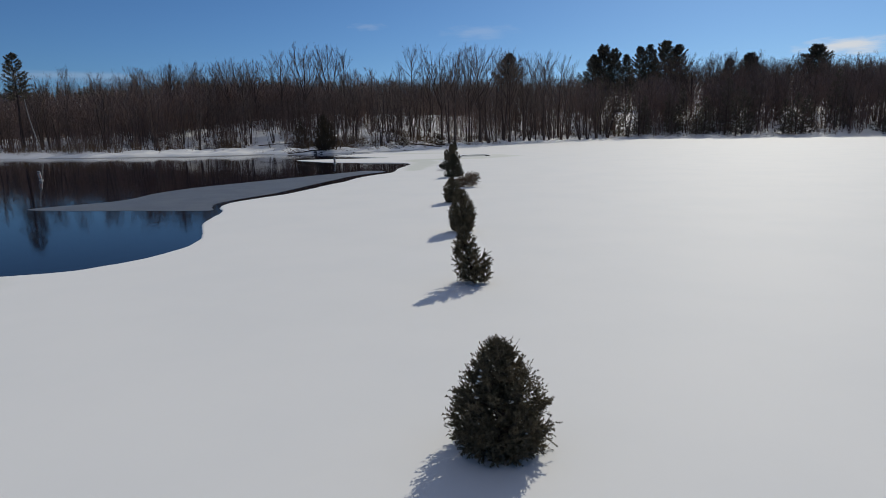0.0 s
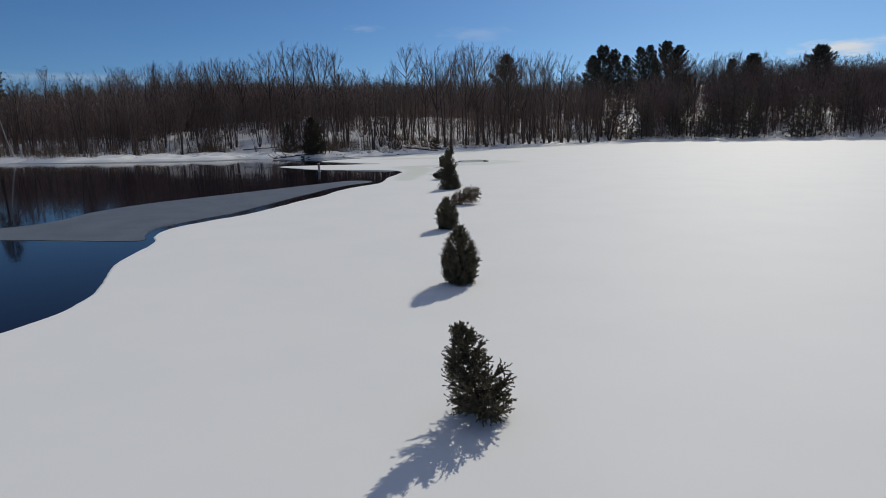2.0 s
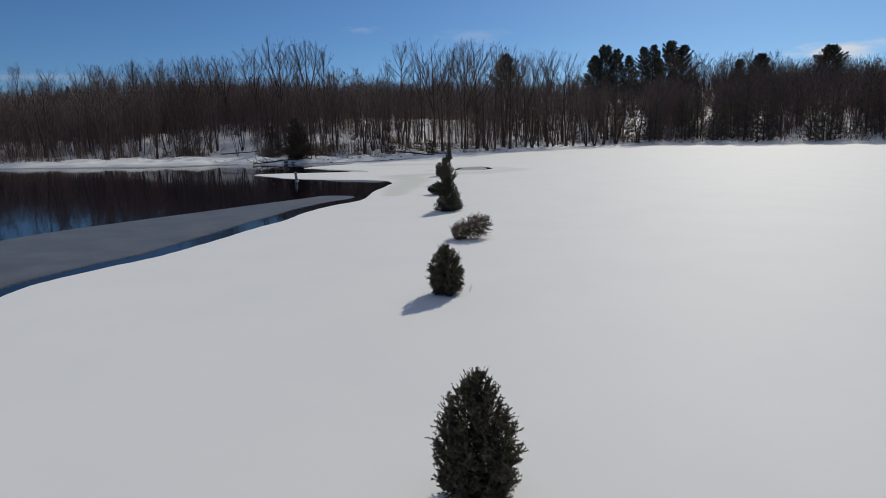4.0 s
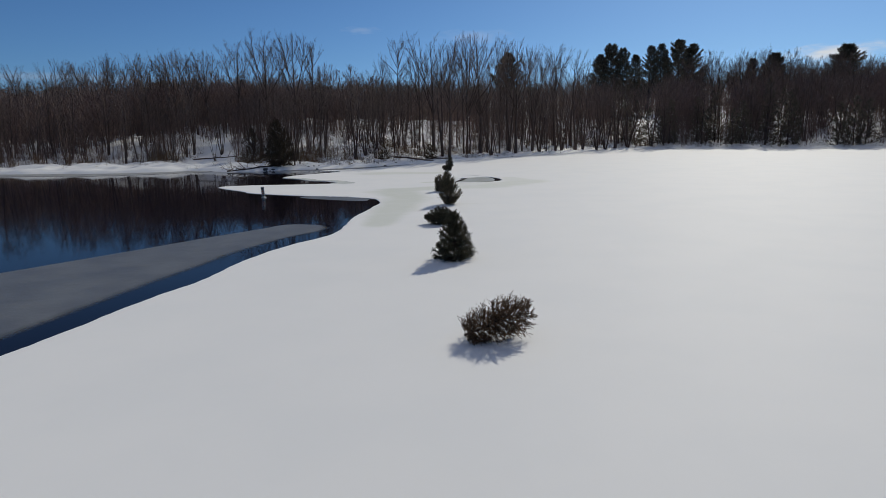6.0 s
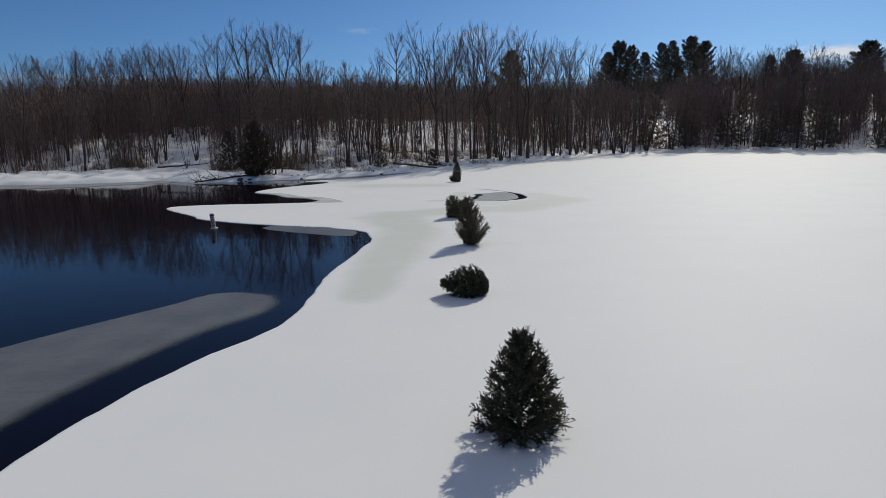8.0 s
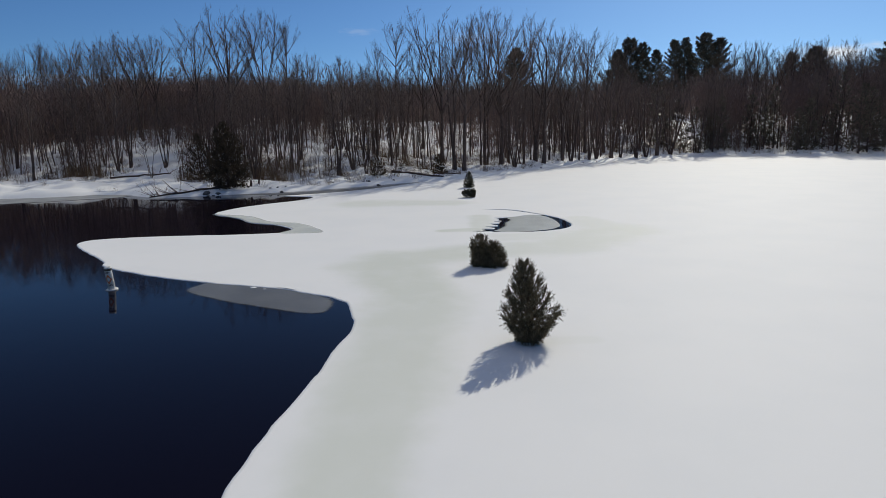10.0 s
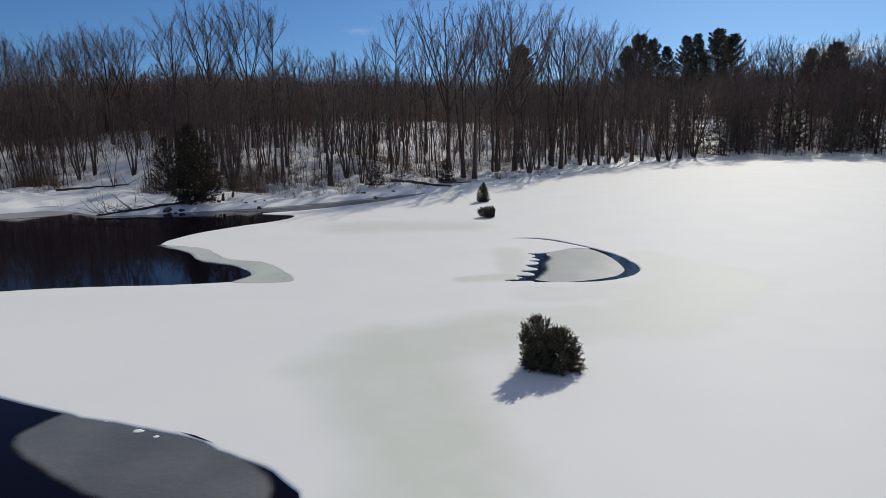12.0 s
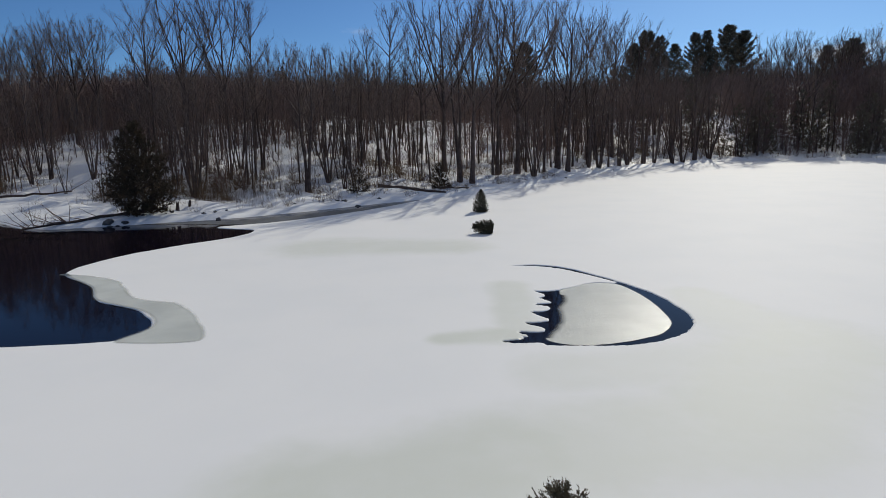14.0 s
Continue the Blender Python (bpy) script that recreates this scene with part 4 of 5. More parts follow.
while len(spots) < 2600:
    a = rng.uniform(-190, 230) if len(spots) > 620 else rng.uniform(-140, 75)
    d = np.interp(a, [-110, -84, -40, 60, 100], [36, 58, 58, 55, 36]) + (115 * rng.rand() ** 1.1 if len(spots) > 620 else 40 * rng.rand())
    x, y = bank_point(a, d)
    tall = np.interp(a, [-30, 20, 90], [np.interp(d, [25, 150], [0.58, 0.8]), np.interp(d, [25, 150], [0.72, 0.95]), 1.15])
    spots.append(((x, y, rng.uniform(0, 6.28), rng.uniform(0.8, 1.12) * tall), rng.choice(5)))
while len(spots) < 2980:
    a = rng.uniform(48, 150)
    x, y = bank_point(a, 14 + 60 * rng.rand())
    spots.append(((x, y, rng.uniform(0, 6.28), rng.uniform(0.8, 1.1) * np.interp(a, [48, 75, 165], [1.05, 1.25, 1.25])), rng.choice(5)))
while len(spots) < 3650:
    x, y = bank_point(rng.uniform(-170, -80), 24 + 60 * rng.rand() ** 1.2)
    spots.append(((x, y, rng.uniform(0, 6.28), rng.uniform(0.75, 1.05)), rng.choice(5)))
while len(spots) < 3780:
    a = rng.uniform(-34, 48)
    x, y = bank_point(a, np.interp(a, [-34, -15], [44, 42]) + 16 * rng.rand())
    spots.append(((x, y, rng.uniform(0, 6.28), rng.uniform(0.45, 0.72)), rng.choice(5)))
while len(spots) < 3920:
    x, y = bank_point(rng.uniform(18, 78), 9 + 20 * rng.rand())
    spots.append(((x, y, rng.uniform(0, 6.28), rng.uniform(0.45, 0.8)), rng.choice(5)))
while len(spots) < 3990:
    x, y = rng.uniform(84, 128), rng.uniform(246, 292)
    spots.append(((x, y, rng.uniform(0, 6.28), rng.uniform(0.95, 1.2)), rng.choice(5)))
while len(spots) < 4060:
    x, y = bank_point(rng.uniform(50, 115), 13 + 36 * rng.rand())
    spots.append(((x, y, rng.uniform(0, 6.28), rng.uniform(0.6, 1.1)), rng.choice(5)))
while len(spots) < 4280:
    x, y = bank_point(rng.uniform(-90, -28), 60 + 22 * rng.rand())
    spots.append(((x, y, rng.uniform(0, 6.28), rng.uniform(0.6, 0.8)), rng.choice(5)))
wood("woods", mid_kinds, spots, TWIGS, "dense leafless brown woods on the snowy slope")
low_kinds = [haze_tree(130 + k, h, 80, 0.8, 0.018, 0.14, 0.28, 0.035) for k, h in enumerate((4, 3, 5.5, 2.2))]
spots = []
while len(spots) < 900:
    a = rng.uniform(-130, 140) if len(spots) % 5 < 3 else rng.uniform(-125, -33)
    d = np.interp(a, [-84, -64, -46, -28, -20, -12], [5, 23, 23, 15.5, 10, 8]) + 52 * rng.rand()
    x, y = bank_point(a, d)
    spots.append(((x, y, rng.uniform(0, 6.28), rng.uniform(0.7, 1.2)), rng.choice(4)))
while len(spots) < 1060:
    x, y = bank_point(rng.uniform(-8, 46), 9 + 36 * rng.rand())
    spots.append(((x, y, rng.uniform(0, 6.28), rng.uniform(0.6, 1.1)), rng.choice(4)))
while len(spots) < 1400:
    x, y = bank_point(rng.uniform(48, 140), 3 + 40 * rng.rand())
    spots.append(((x, y, rng.uniform(0, 6.28), rng.uniform(0.9, 1.6)), rng.choice(4)))
wood("undergrowth", low_kinds, glade(spots, 0.5), TWIGS, "thin leafless undergrowth among the shore trees", "undergrowth")
belt_kinds = [haze_tree(150 + k, h, 75, 0.55, 0.011, 0.06, 0.42, 0.02) for k, h in enumerate((2.4, 1.8, 2.9, 1.4))]
spots = []
while len(spots) < 640:
    a = rng.uniform(-125, -20) if len(spots) < 360 else rng.uniform(-20, 75)
    x, y = bank_point(a, np.interp(a, [-84, -64, -46, -32, -20], [5, 21, 21, 14, 8]) + 6 * rng.rand())
    spots.append(((x, y, rng.uniform(0, 6.28), rng.uniform(0.7, 1.2)), rng.choice(4)))
wood("shrubs", belt_kinds, spots, BRUSH, "belt of leafless brown shrubs at the wood's edge", "shrubs")

def small_spruce(seed, h):
    r_ = np.random.RandomState(seed)
    t_ = Tubes()
    n = 64
    u = (np.arange(n) + r_.rand(n)) / n
    az = np.arange(n) * 2.4 + r_.normal(0, 0.3, n)
    reach = h * 0.24 * (1 - u) ** 0.8 * r_.uniform(0.8, 1.15, n) + 0.15
    base = np.stack([np.zeros(n), np.zeros(n), h * (0.08 + 0.9 * u)], 1)
    tip = base + np.stack([np.cos(az) * reach, np.sin(az) * reach, -0.15 * reach], 1)
    t_.blades(base, tip, 0.03 * h, r_)
    t_.tube(np.array([[0, 0, -0.5], [0, 0, h * 0.5], [0, 0, h]]), [0.014 * h, 0.01 * h, 0.02], 3)
    return (t_.arrays(),)

spruce_kinds = [small_spruce(170 + k, h) for k, h in enumerate((13, 11, 16))]
spots = []
while len(spots) < 1500:
    x, y = rng.uniform(-520, 520), rng.uniform(230, 760)
    d = float(inland(np.array(x), np.array(y)))
    if d > 90 and abs(x) < 0.85 * (y + 60):
        spots.append(((x, y, rng.uniform(0, 6.28), rng.uniform(0.75, 1.2)), rng.choice(3)))
while len(spots) < 2050:
    x, y = rng.uniform(-330, 20), rng.uniform(190, 420)
    d = float(inland(np.array(x), np.array(y)))
    if d > 70 and abs(x) < 0.85 * (y + 60):
        spots.append(((x, y, rng.uniform(0, 6.28), rng.uniform(0.55, 0.9)), rng.choice(3)))
wood("far_evergreens", spruce_kinds, spots, NEEDLE_DARK, "dark evergreens scattered through the far woods")
far_kinds = [haze_tree(110 + k, h, 60, 2.2, 0.12, 0.16, 0.27, 0.14, 4) for k, h in enumerate((17, 14, 19))]
spots = []
while len(spots) < 3900:
    x, y = rng.uniform(-700, 800), 235 + 700 * rng.rand() ** 1.3
    d = float(inland(np.array(x), np.array(y)))
    if d > 115 and abs(x) < 0.85 * (y + 60):
        spots.append(((x, y, rng.uniform(0, 6.28), rng.uniform(0.8, 1.2)), rng.choice(3)))
while len(spots) < 4500:
    x, y = rng.uniform(-340, -50), rng.uniform(195, 430)
    d = float(inland(np.array(x), np.array(y)))
    if d > 60 and abs(x) < 0.85 * (y + 60):
        spots.append(((x, y, rng.uniform(0, 6.28), rng.uniform(0.55, 0.85)), rng.choice(3)))
wood("far_woods", far_kinds, spots, TWIGS, "far brown winter woods over the hillside")

# ---- evergreens on the bank and hill ----
def white_pine(seed, x, y, h, r, clear, label, boughs=120, width=0.019):
    """Tall pine: bare lower trunk, an uneven crown of long boughs that turn up into plumes of needles."""
    rng = np.random.RandomState(seed)
    wood_, leaf = Tubes(), Tubes()
    u = np.linspace(0, 1, 8)
    line = np.concatenate([rng.normal(0, 0.006 * h, (8, 2)).cumsum(0), (h * u)[:, None]], 1)
    line[0] = (0, 0, -0.5)
    wood_.tube(line, 0.016 * h * (1 - u) ** 0.8 + 0.05, 7)
    B, T = [], []
    lobes = 1 + 0.28 * np.sin(np.linspace(0, 17, 40) + rng.uniform(0, 6)) * rng.uniform(0.4, 1, 40)
    for k in range(boughs):
        v = (k + rng.rand()) / boughs
        a = k * 2.4 + rng.normal(0, 0.4)
        t = min(0.985, clear + (1 - clear) * v)
        p0 = along(line, t)
        L = r * (1.02 - v ** 1.7) * min(1, 0.62 + 1.2 * v) * lobes[int(v * 39)] * rng.uniform(0.6, 1.15) + 0.1 * r
        o = np.array([math.cos(a), math.sin(a), 0])
        s = np.linspace(0, 1, 4)
        pts = p0 + o * (L * s)[:, None] + np.array([0, 0, 1]) * (L * (0.04 * s + (0.25 + 0.5 * v) * s * s))[:, None]
        wood_.tube(pts, 0.012 * L * (1 - 0.7 * s) + 0.02, 3)
        side = np.cross(o, np.array([0, 0, 1.0]))
        n = 95
        q = rng.uniform(0.3, 1.05, n)
        c = np.stack([np.interp(q, s, pts[:, i]) for i in range(3)], 1)
        g = rng.normal(0, 1, (n, 2)) * np.array([0.13, 0.05]) * (0.35 * r + 0.65 * L) * (1.15 - 0.5 * q)[:, None]
        e = c + side * g[:, :1] + np.array([0, 0, 1]) * g[:, 1:]
        d = unit(o * 0.8 + np.array([0, 0, 0.45]) + rng.normal(0, 0.45, (n, 3)))
        B.append(e)
        T.append(e + d * (0.13 * r) * rng.uniform(0.6, 1.3, n)[:, None])
    leaf.blades(np.concatenate(B), np.concatenate(T), width * r, rng)
    root = new("white_pine")
    root.matrix_basis = pose(x, y, float(land_height(x, y)) - 0.2)
    put("trunk", wood_.mesh("trunk"), BARK, root)
    put("foliage", leaf.mesh("foliage"), NEEDLE_DARK, root)
    return tagged(root, label, "tree", "white pines above the woods")

def big_evergreen(name, seed, x, y, h, r, profile, label, branches=60, twigs=16, needles=9, nl=0.3, nw=0.035, rise=0.1, tl=0.9, sink=0.1, mat=None, skirt=0.06):
    arr = conifer(seed, h, r, profile, branches, twigs, needles, nl, nw, rise=rise, skirt=skirt, trunk_r=0.012 * h + 0.03, leader=0.05 * h, twig_len=tl)
    return evergreen(name, arr, (x, y, float(land_height(x, y)) - sink), mat or NEEDLE_DARK, label, "tree")

big_evergreen("cedar", 201, -29.4, 138.9, 8.0, 2.7, egg, "dark bushy cedar standing at the waterline", 130, 20, 13, 0.24, 0.032, 0.3, 0.7, mat=CEDAR)
big_evergreen("cedar", 202, -38.0, 152, 6.6, 2.6, egg, "dark brown bushy cedar among the shore trees", 80, 16, 10, 0.2, 0.03, 0.25, 0.5, mat=CEDAR)
big_evergreen("young_pine", 203, -3.4, 159.6, 3.1, 1.3, cone(0.5), "young bushy pine on the snowy bank", 60, 14, 12, 0.16, 0.02, 0.35, 0.4, mat=CEDAR)
big_evergreen("young_pine", 204, -12.3, 153.2, 2.7, 1.25, cone(0.35), "ragged young pine leaning on the snowy bank", 34, 13, 12, 0.16, 0.02, 0.5, 0.45, mat=CEDAR)
for seed, x, y, top, r in ((211, 131.5, 388, 54.5, 9.0), (213, 140, 391, 52.5, 8.5), (212, 96.5, 399, 54, 9.0), (221, 104, 402, 52.5, 7.5), (222, 112, 404, 49, 6.5), (217, 88, 398, 48.5, 7.5), (214, 116, 390, 52, 7.0),
                           (220, 123.5, 393, 53.5, 6.5), (223, 129, 404, 52, 4.5), (215, 37.5, 410.6, 51.5, 9.5), (216, 203.5, 354, 46, 9.5), (218, 163, 345, 41.5, 8.5), (224, 151, 340, 39, 5.5)):
    white_pine(seed, x, y, top - float(land_height(x, y)), 1.06 * r, 0.2, "tall dark white pine rising above the woods")
white_pine(219, -125.4, 175, 26.4, 4.4, 0.5, "lone white pine with a tufted top", 46, 0.026)

def leaning_birch():
    """A slender pale trunk leaning over at the edge of the wood."""
    line = [(-103.6, 150.5, float(land_height(-103.6, 150.5)) - 0.3), (-105.2, 151, 5.5), (-106.6, 151.6, 10.5), (-107.3, 152, 14.5)]
    t_ = Tubes()
    t_.tube(spline(np.array(line), 0.8), np.linspace(0.16, 0.05, len(spline(np.array(line), 0.8))), 6)
    ob = put("leaning_birch", t_.mesh("leaning_birch"), BIRCH, smooth=True)
    return tagged(ob, "pale slender birch trunk leaning at the wood's edge", "tree")

leaning_birch()
HEMLOCK = [big_evergreen("hemlock", 230 + k, x, y, h, r, cone(0.65), "dark hemlock in the shaded shore wood", 50, 8, 6, 0.6, 0.10, 0.0, 0.9)
           for k, (x, y, h, r) in enumerate(((72, 231, 14, 3.6), (98, 221, 20, 4.6), (113, 210, 12, 3.6)))]
for k in range(36):
    a = rng.uniform(84, 150) if k % 3 == 0 else rng.uniform(48, 150)
    d = 1.5 + 7 * rng.rand() if k % 3 == 0 else 6 + 34 * rng.rand()
    x, y = bank_point(a, d)
    z, m = float(land_height(x, y)) - 0.1, rng.choice(3)
    c = copy_thing(HEMLOCK[m], pose(x, y, z, 0, 0, rng.uniform(0, 360)))
    c.scale = Vector((1, 1, 1)) * rng.uniform(0.7, 1.15)

for m, x, y, k in ((1, 86, 230, 0.8), (0, 88.5, 237, 1.0), (2, 83, 229, 0.9), (0, 69, 233, 0.8), (2, 73, 238, 1.0), (1, 90, 243, 0.75)):
    c = copy_thing(HEMLOCK[m], pose(x, y, float(land_height(x, y)) - 0.1, 0, 0, 70 * k + x))
    c.scale = Vector((k, k, k))

# ---- buoys ----
def lathe(rings, sides=20):
    bm = bmesh.new()
    loops = [[bm.verts.new((r * math.cos(k * 2 * math.pi / sides), r * math.sin(k * 2 * math.pi / sides), z)) for k in range(sides)] for r, z in rings]
    for a, b in zip(loops, loops[1:]):
        for k in range(sides):
            bm.faces.new((a[k], a[(k + 1) % sides], b[(k + 1) % sides], b[k]))
    bm.faces.new(loops[-1])
    bm.faces.new(loops[0][::-1])
    return bm

def curved_patch(corners, r, n=8):
    """A polygon in (turn, height) wrapped round a cylinder of radius r, filled as strips between its left and right halves."""
    bm = bmesh.new()
    for (a0, z0), (a1, z1), (b1, y1), (b0, y0) in corners:
        rows = []
        for k in range(n + 1):
            u = k / n
            lo, hi = (a0 + (a1 - a0) * u, z0 + (z1 - z0) * u), (b0 + (b1 - b0) * u, y0 + (y1 - y0) * u)
            rows.append([bm.verts.new((r * math.sin(t), -r * math.cos(t), z)) for t, z in (lo, hi)])
        for p, q in zip(rows, rows[1:]):
            bm.faces.new((p[0], q[0], q[1], p[1]))
    bmesh.ops.recalc_face_normals(bm, faces=bm.faces)
    return bm

def buoy(x, y, tilt_x, tilt_y, turn, label):
    root = new("marker_buoy")
    root.matrix_basis = pose(x, y, WATER_Z, tilt_x, tilt_y, turn)
    R = 0.155
    part("float_tube", lathe([(R, -0.7), (R, 1.06), (R - 0.012, 1.09), (R - 0.03, 1.10)]), BUOY_WHITE, root, smooth=True)
    part("collar", lathe([(R, -0.05), (0.25, -0.04), (0.265, -0.01), (0.265, 0.03), (0.25, 0.05), (R, 0.06)]), BUOY_WHITE, root, "white flotation collar", True)
    part("lower_tube", lathe([(R + 0.004, -0.65), (R + 0.004, -0.055)]), BUOY_DARK, root, "algae-stained lower tube", True)
    band = [[(-3.1, z), (3.1, z), (3.1, z + 0.10), (-3.1, z + 0.10)] for z in (0.93,)]
    part("top_band", curved_patch(band, R + 0.003, 24), BUOY_DARK, root, "dark stained band")
    w, h, zc, i_ = 0.95, 0.23, 0.54, 0.55
    sides = [[(-w, zc), (0, zc + h), (0, zc + h * i_), (-w * i_, zc)], [(0, zc + h), (w, zc), (w * i_, zc), (0, zc + h * i_)],
             [(w, zc), (0, zc - h), (0, zc - h * i_), (w * i_, zc)], [(0, zc - h), (-w, zc), (-w * i_, zc), (0, zc - h * i_)]]
    part("diamond_mark", curved_patch(sides, R + 0.003), BUOY_ORANGE, root, "orange diamond mark")
    for z, spread in ((0.82, (-0.75, -0.38, 0.0, 0.38)), (0.22, (-0.7, -0.3, 0.1, 0.5))):
        for a in spread:
            part("letter_bar", curved_patch([[(a, z), (a + 0.26, z), (a + 0.26, z + 0.075), (a, z + 0.075)]], R + 0.003, 3), BUOY_INK, root)
    return tagged(root, label, "buoy", "marker buoys in the open water")

buoy(-17.85, 90.25, 3, -3.5, 8, "white marker buoy with orange diamond leaning in water")
buoy(-47.3, 66.0, 0, -7, 35, "white marker buoy leaning far out in open water")

# ---- snow lying on the first fir, small lumps on the ice ----
def snow_blob(name, size, flat, seed, parent, place):
    bm = bmesh.new()
    bmesh.ops.create_icosphere(bm, subdivisions=2, radius=1)
    for v in bm.verts:
        k = 1 + 0.35 * noise.noise(v.co * 1.6 + Vector((seed * 2.3, 1, 0)))
        v.co = Vector((v.co.x * size * k, v.co.y * size * 0.8 * k, v.co.z * size * flat * k))
    ob = part(name, bm, SNOW_LAND, parent, smooth=True)
    ob.location = place
    return ob

first_fir = next(o for o in scene.objects if o.name == "christmas_tree")
dust = np.random.RandomState(5)
for k in range(34):
    u = dust.uniform(0.12, 0.85)
    a, r = dust.uniform(0, 6.283), 0.70 * (1 - u) ** 0.62 * 0.95
    snow_blob("snow_patch", dust.uniform(0.018, 0.05), 0.45, k, first_fir, (r * math.cos(a), r * math.sin(a), 1.6 * u))
for k, (x, y, size) in enumerate(((-12.4, 90.8, 0.1), (-11.3, 90.2, 0.15), (-10.7, 89.9, 0.08))):
    tagged(snow_blob("snow_lump", size, 0.15, 40 + k, None, (x, y, WATER_Z + 0.014)), "small lump of snow lying on grey ice", "snow lump", "snow lumps on the grey ice")

# ---- bank: fallen trunks, stones, brush ----
def log(x0, y0, z0, x1, y1, z1, r, seed, label, boughs=0):
    rng = np.random.RandomState(seed)
    u = np.linspace(0, 1, 10)
    a, b = np.array([x0, y0, z0]), np.array([x1, y1, z1])
    line = a + (b - a) * u[:, None] + rng.normal(0, 0.05, (10, 3)) * np.sin(u * math.pi)[:, None]
    root = new("fallen_trunk")
    t_ = Tubes()
    t_.tube(line, r * (1 - 0.55 * u) * rng.uniform(0.92, 1.08, 10), 8)
    put("stem", t_.mesh("stem"), BARK, root, smooth=True)
    if boughs:
        t_ = Tubes()
        for k in range(boughs):
            p = line[0] + (line[-1] - line[0]) * rng.uniform(0.45, 1.0)
            d = unit(np.array([rng.normal(0, 0.7), rng.normal(-0.2, 0.6), rng.uniform(0.3, 1.0)]) + unit(b - a) * 0.6)
            s = np.linspace(0, 1, 5)
            L = rng.uniform(1.2, 2.8)
            pts = p + d * (L * s)[:, None] + rng.normal(0, 0.06, (5, 3)) * s[:, None]
            t_.tube(pts, 0.03 * (1 - s) + 0.008, 4)
            q = rng.uniform(0.3, 1, 9)
            tb = np.stack([np.interp(q, s, pts[:, c]) for c in range(3)], 1)
            t_.spikes(tb, tb + unit(d + rng.normal(0, 0.5, (9, 3))) * rng.uniform(0.3, 0.9, (9, 1)), 0.008)
        put("boughwood", t_.mesh("boughwood"), TWIGS, root)
    return tagged(root, label, "log")

log(-28.6, 140.0, 1.0, -36.8, 133.6, 0.12, 0.17, 1, "dark fallen trunk slanting from bank into water", 20)
log(-10.6, 157.6, 1.2, -2.6, 156.4, 0.42, 0.26, 2, "snow-edged fallen trunk lying on the bank")
log(-3.6, 158.6, 0.8, 0.2, 159.4, 0.7, 0.12, 3, "thin fallen trunk lying at the shore")
log(-46.0, 142.5, 1.9, -38.5, 143.6, 2.3, 0.14, 4, "fallen trunk lying among the shore trees", 5)

def stump(x, y, h, r, seed):
    """A broken-off stem with a splintered top and a flared foot."""
    rng = np.random.RandomState(seed)
    bm = bmesh.new()
    rings = []
    for z, k in ((-0.3, 1.7), (0.05, 1.35), (0.35 * h, 1.05), (0.75 * h, 0.95), (h, 0.85)):
        rings.append([bm.verts.new((r * k * math.cos(a) * rng.uniform(0.85, 1.15), r * k * math.sin(a) * rng.uniform(0.85, 1.15), z + (rng.uniform(-0.3, 0.15) * h if z == h else 0))) for a in np.arange(8) * math.pi / 4])
    for a, b in zip(rings, rings[1:]):
        for k in range(8):
            bm.faces.new((a[k], a[(k + 1) % 8], b[(k + 1) % 8], b[k]))
    bm.faces.new(rings[-1])
    ob = part("tree_stump", bm, BARK, None)
    ob.matrix_basis = pose(x, y, float(land_height(x, y)), rng.uniform(-8, 8), rng.uniform(-8, 8), rng.uniform(0, 360))
    return tagged(ob, "dark broken tree stump in the snowy bank", "stump", "stumps on the bank")

stump(-27.1, 140.6, 0.75, 0.13, 1)
stump(-26.4, 141.6, 0.6, 0.11, 2)
log(-10.9, 161.5, 1.1, -8.2, 160.6, 1.9, 0.07, 6, "thin snapped bough arching out of the snow")

def stone(x, y, size, seed):
    rng = np.random.RandomState(seed)
    bm = bmesh.new()
    bmesh.ops.create_icosphere(bm, subdivisions=2, radius=1)
    for v in bm.verts:
        k = 1 + 0.55 * noise.noise(v.co * 1.5 + Vector((seed * 3.1, 0, 0))) + 0.3 * noise.noise(v.co * 3.4 + Vector((seed, 5, 0)))
        v.co = Vector((v.co.x * size * 1.3 * k, v.co.y * size * k, v.co.z * size * 0.62 * k))
    z = max(float(land_height(x, y)), WATER_Z)
    ob = part("stone", bm, ROCK, None)
    ob.matrix_basis = pose(x, y, z - size * 0.08, rng.uniform(-25, 25), rng.uniform(-25, 25), rng.uniform(0, 360))
    return tagged(ob, "dark wet stone at the snowy waterline", "stone", "stones along the bank")

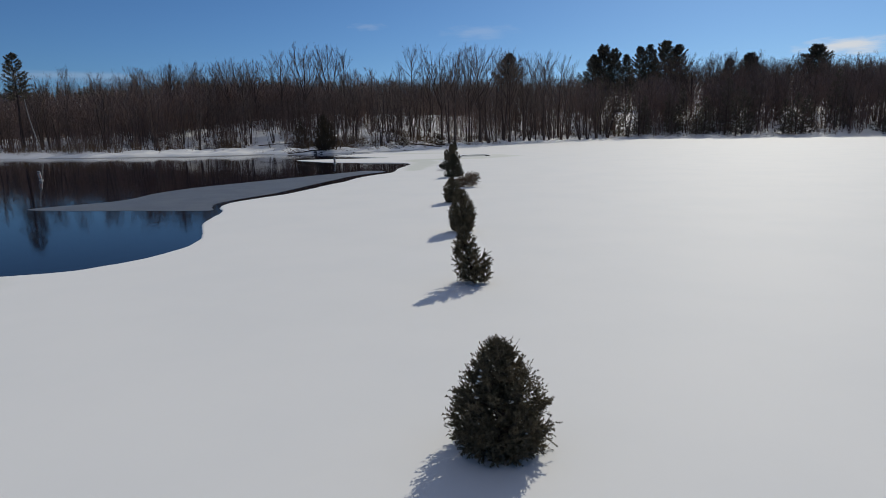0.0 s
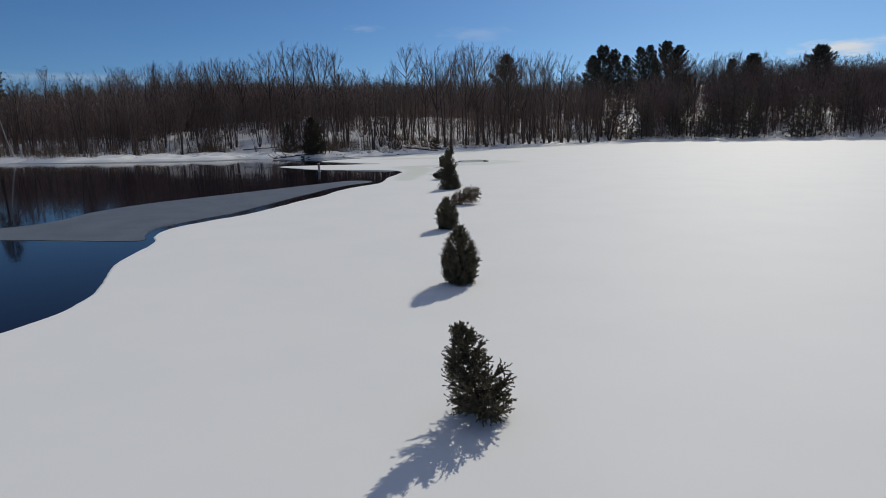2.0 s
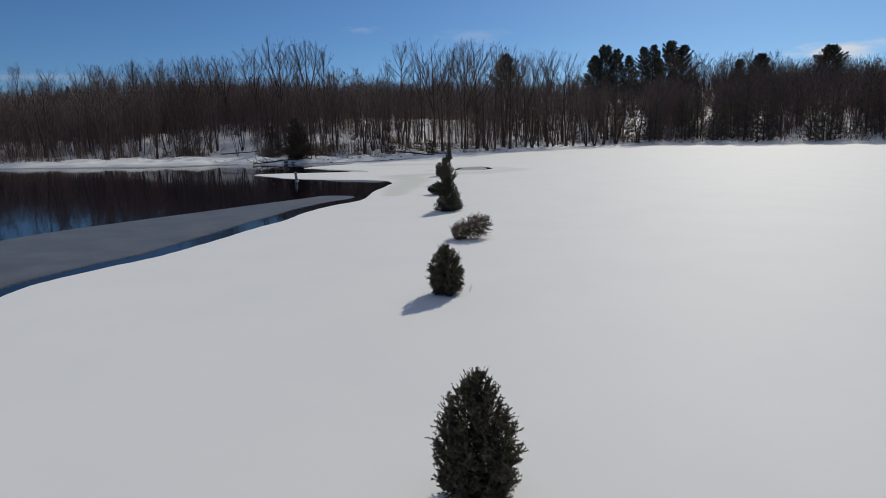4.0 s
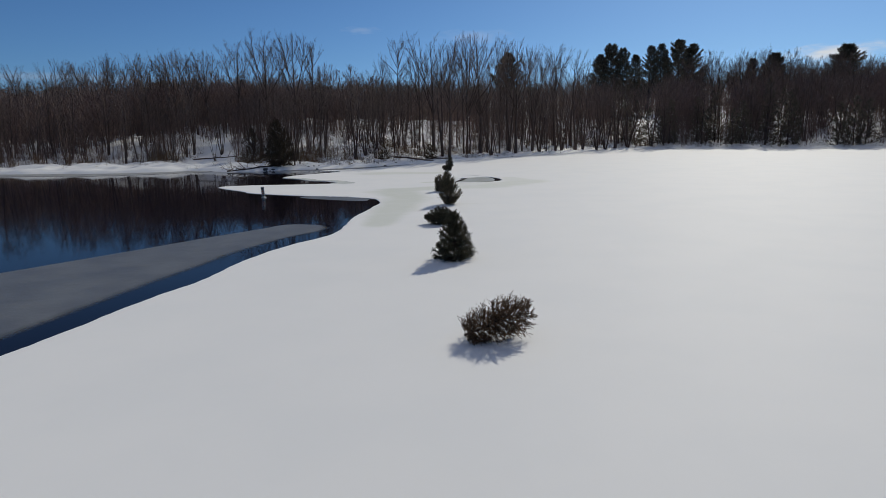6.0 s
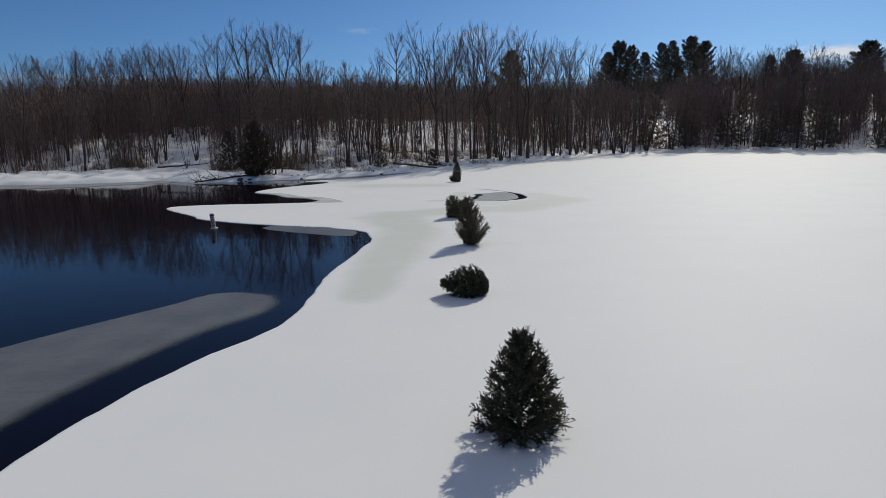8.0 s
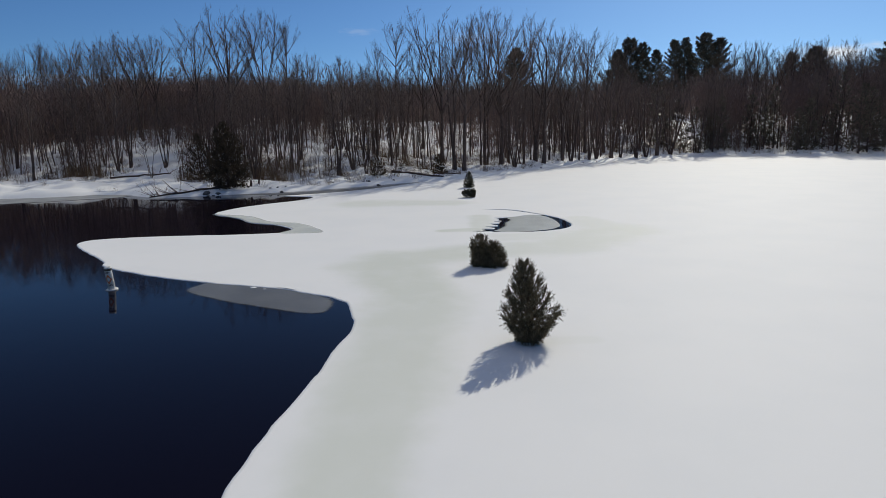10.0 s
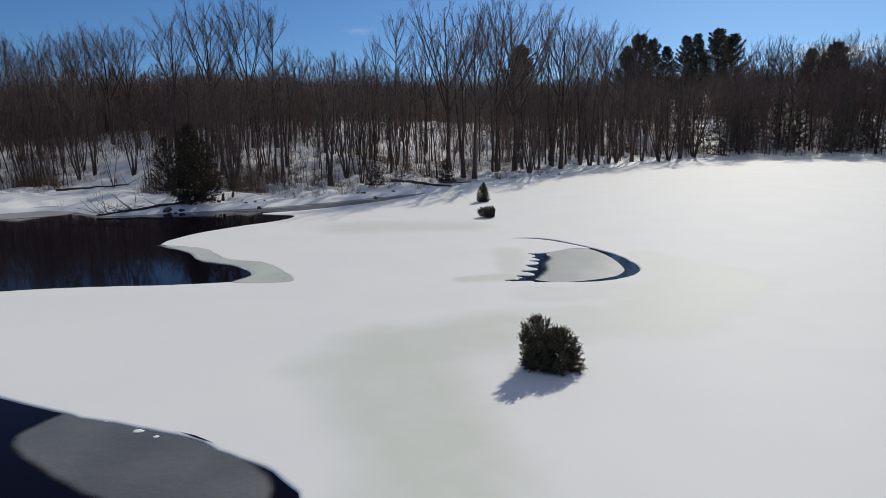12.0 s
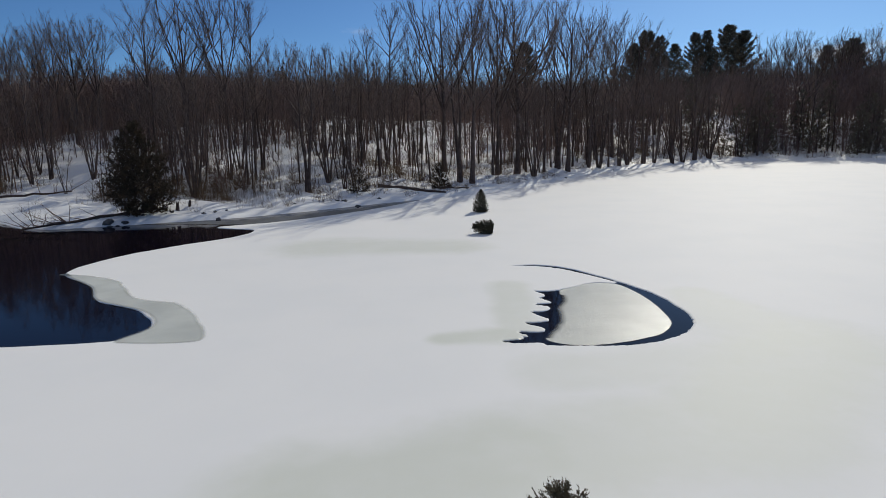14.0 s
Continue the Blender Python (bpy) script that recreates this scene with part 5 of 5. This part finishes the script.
for k in range(22):
    a = rng.uniform(-38, 32) if k > 9 else rng.uniform(-37, -8)
    x, y = bank_point(a, rng.uniform(-0.3, 2.2))
    stone(x, y, rng.uniform(0.10, 0.26), k)

stone(-31.2, 136.3, 0.45, 91)
stone(-29.9, 136.6, 0.3, 92)

def brush_clumps(count, lo, hi, d0, d1, blades, tall):
    t_ = Tubes()
    for k in range(count):
        a = rng.uniform(lo, hi) if k % 4 else rng.uniform(-30, 25)
        x, y = bank_point(a, rng.uniform(d0 + (0 if k % 7 == 0 else np.interp(a, [-84, -64, -46, -28, -18], [1, 15, 15, 8, 0])), d1 + np.interp(a, [-46, -28], [12, 0])))
        z = float(land_height(x, y))
        n = rng.randint(blades // 2, blades)
        base = np.array([x, y, z - 0.05]) + rng.normal(0, 0.25, (n, 3)) * np.array([1, 1, 0])
        tip = base + np.stack([rng.normal(0, 0.3, n), rng.normal(0, 0.3, n), rng.uniform(0.5, 1.2, n)], 1) * tall * rng.uniform(0.5, 1.2)
        t_.blades(base, tip, 0.008, rng)
    return t_.mesh("brush")

tagged(put("brush", brush_clumps(2700, -120, 122, 1.2, 24, 26, 1.2), BRUSH), "dry reddish brown brush sticking out of snow", "brush", kind="stuff")
tagged(put("brush", brush_clumps(900, -36, 20, 7, 50, 30, 1.5), BRUSH), "dry brown brush and saplings on the snowy slope", "brush", kind="stuff")

def bent_twig(x, y):
    """A thin forked twig poking out of the snow."""
    t_ = Tubes()
    line = np.array([(0, 0, -0.05), (0.01, 0.0, 0.08), (0.04, 0.01, 0.17), (0.05, 0.03, 0.27)])
    t_.tube(line, [0.007, 0.006, 0.005, 0.002], 5)
    t_.tube(line[1:2] + np.array([(0, 0, 0), (-0.03, 0.01, 0.07), (-0.04, 0.0, 0.12)]), [0.005, 0.004, 0.002], 5)
    ob = put("twig", t_.mesh("twig"), BARK)
    ob.matrix_basis = pose(x, y, 0, 0, 12, 20)
    return tagged(ob, "thin brown twig poking out of the snow", "twig")

bent_twig(1.08, 36.95)
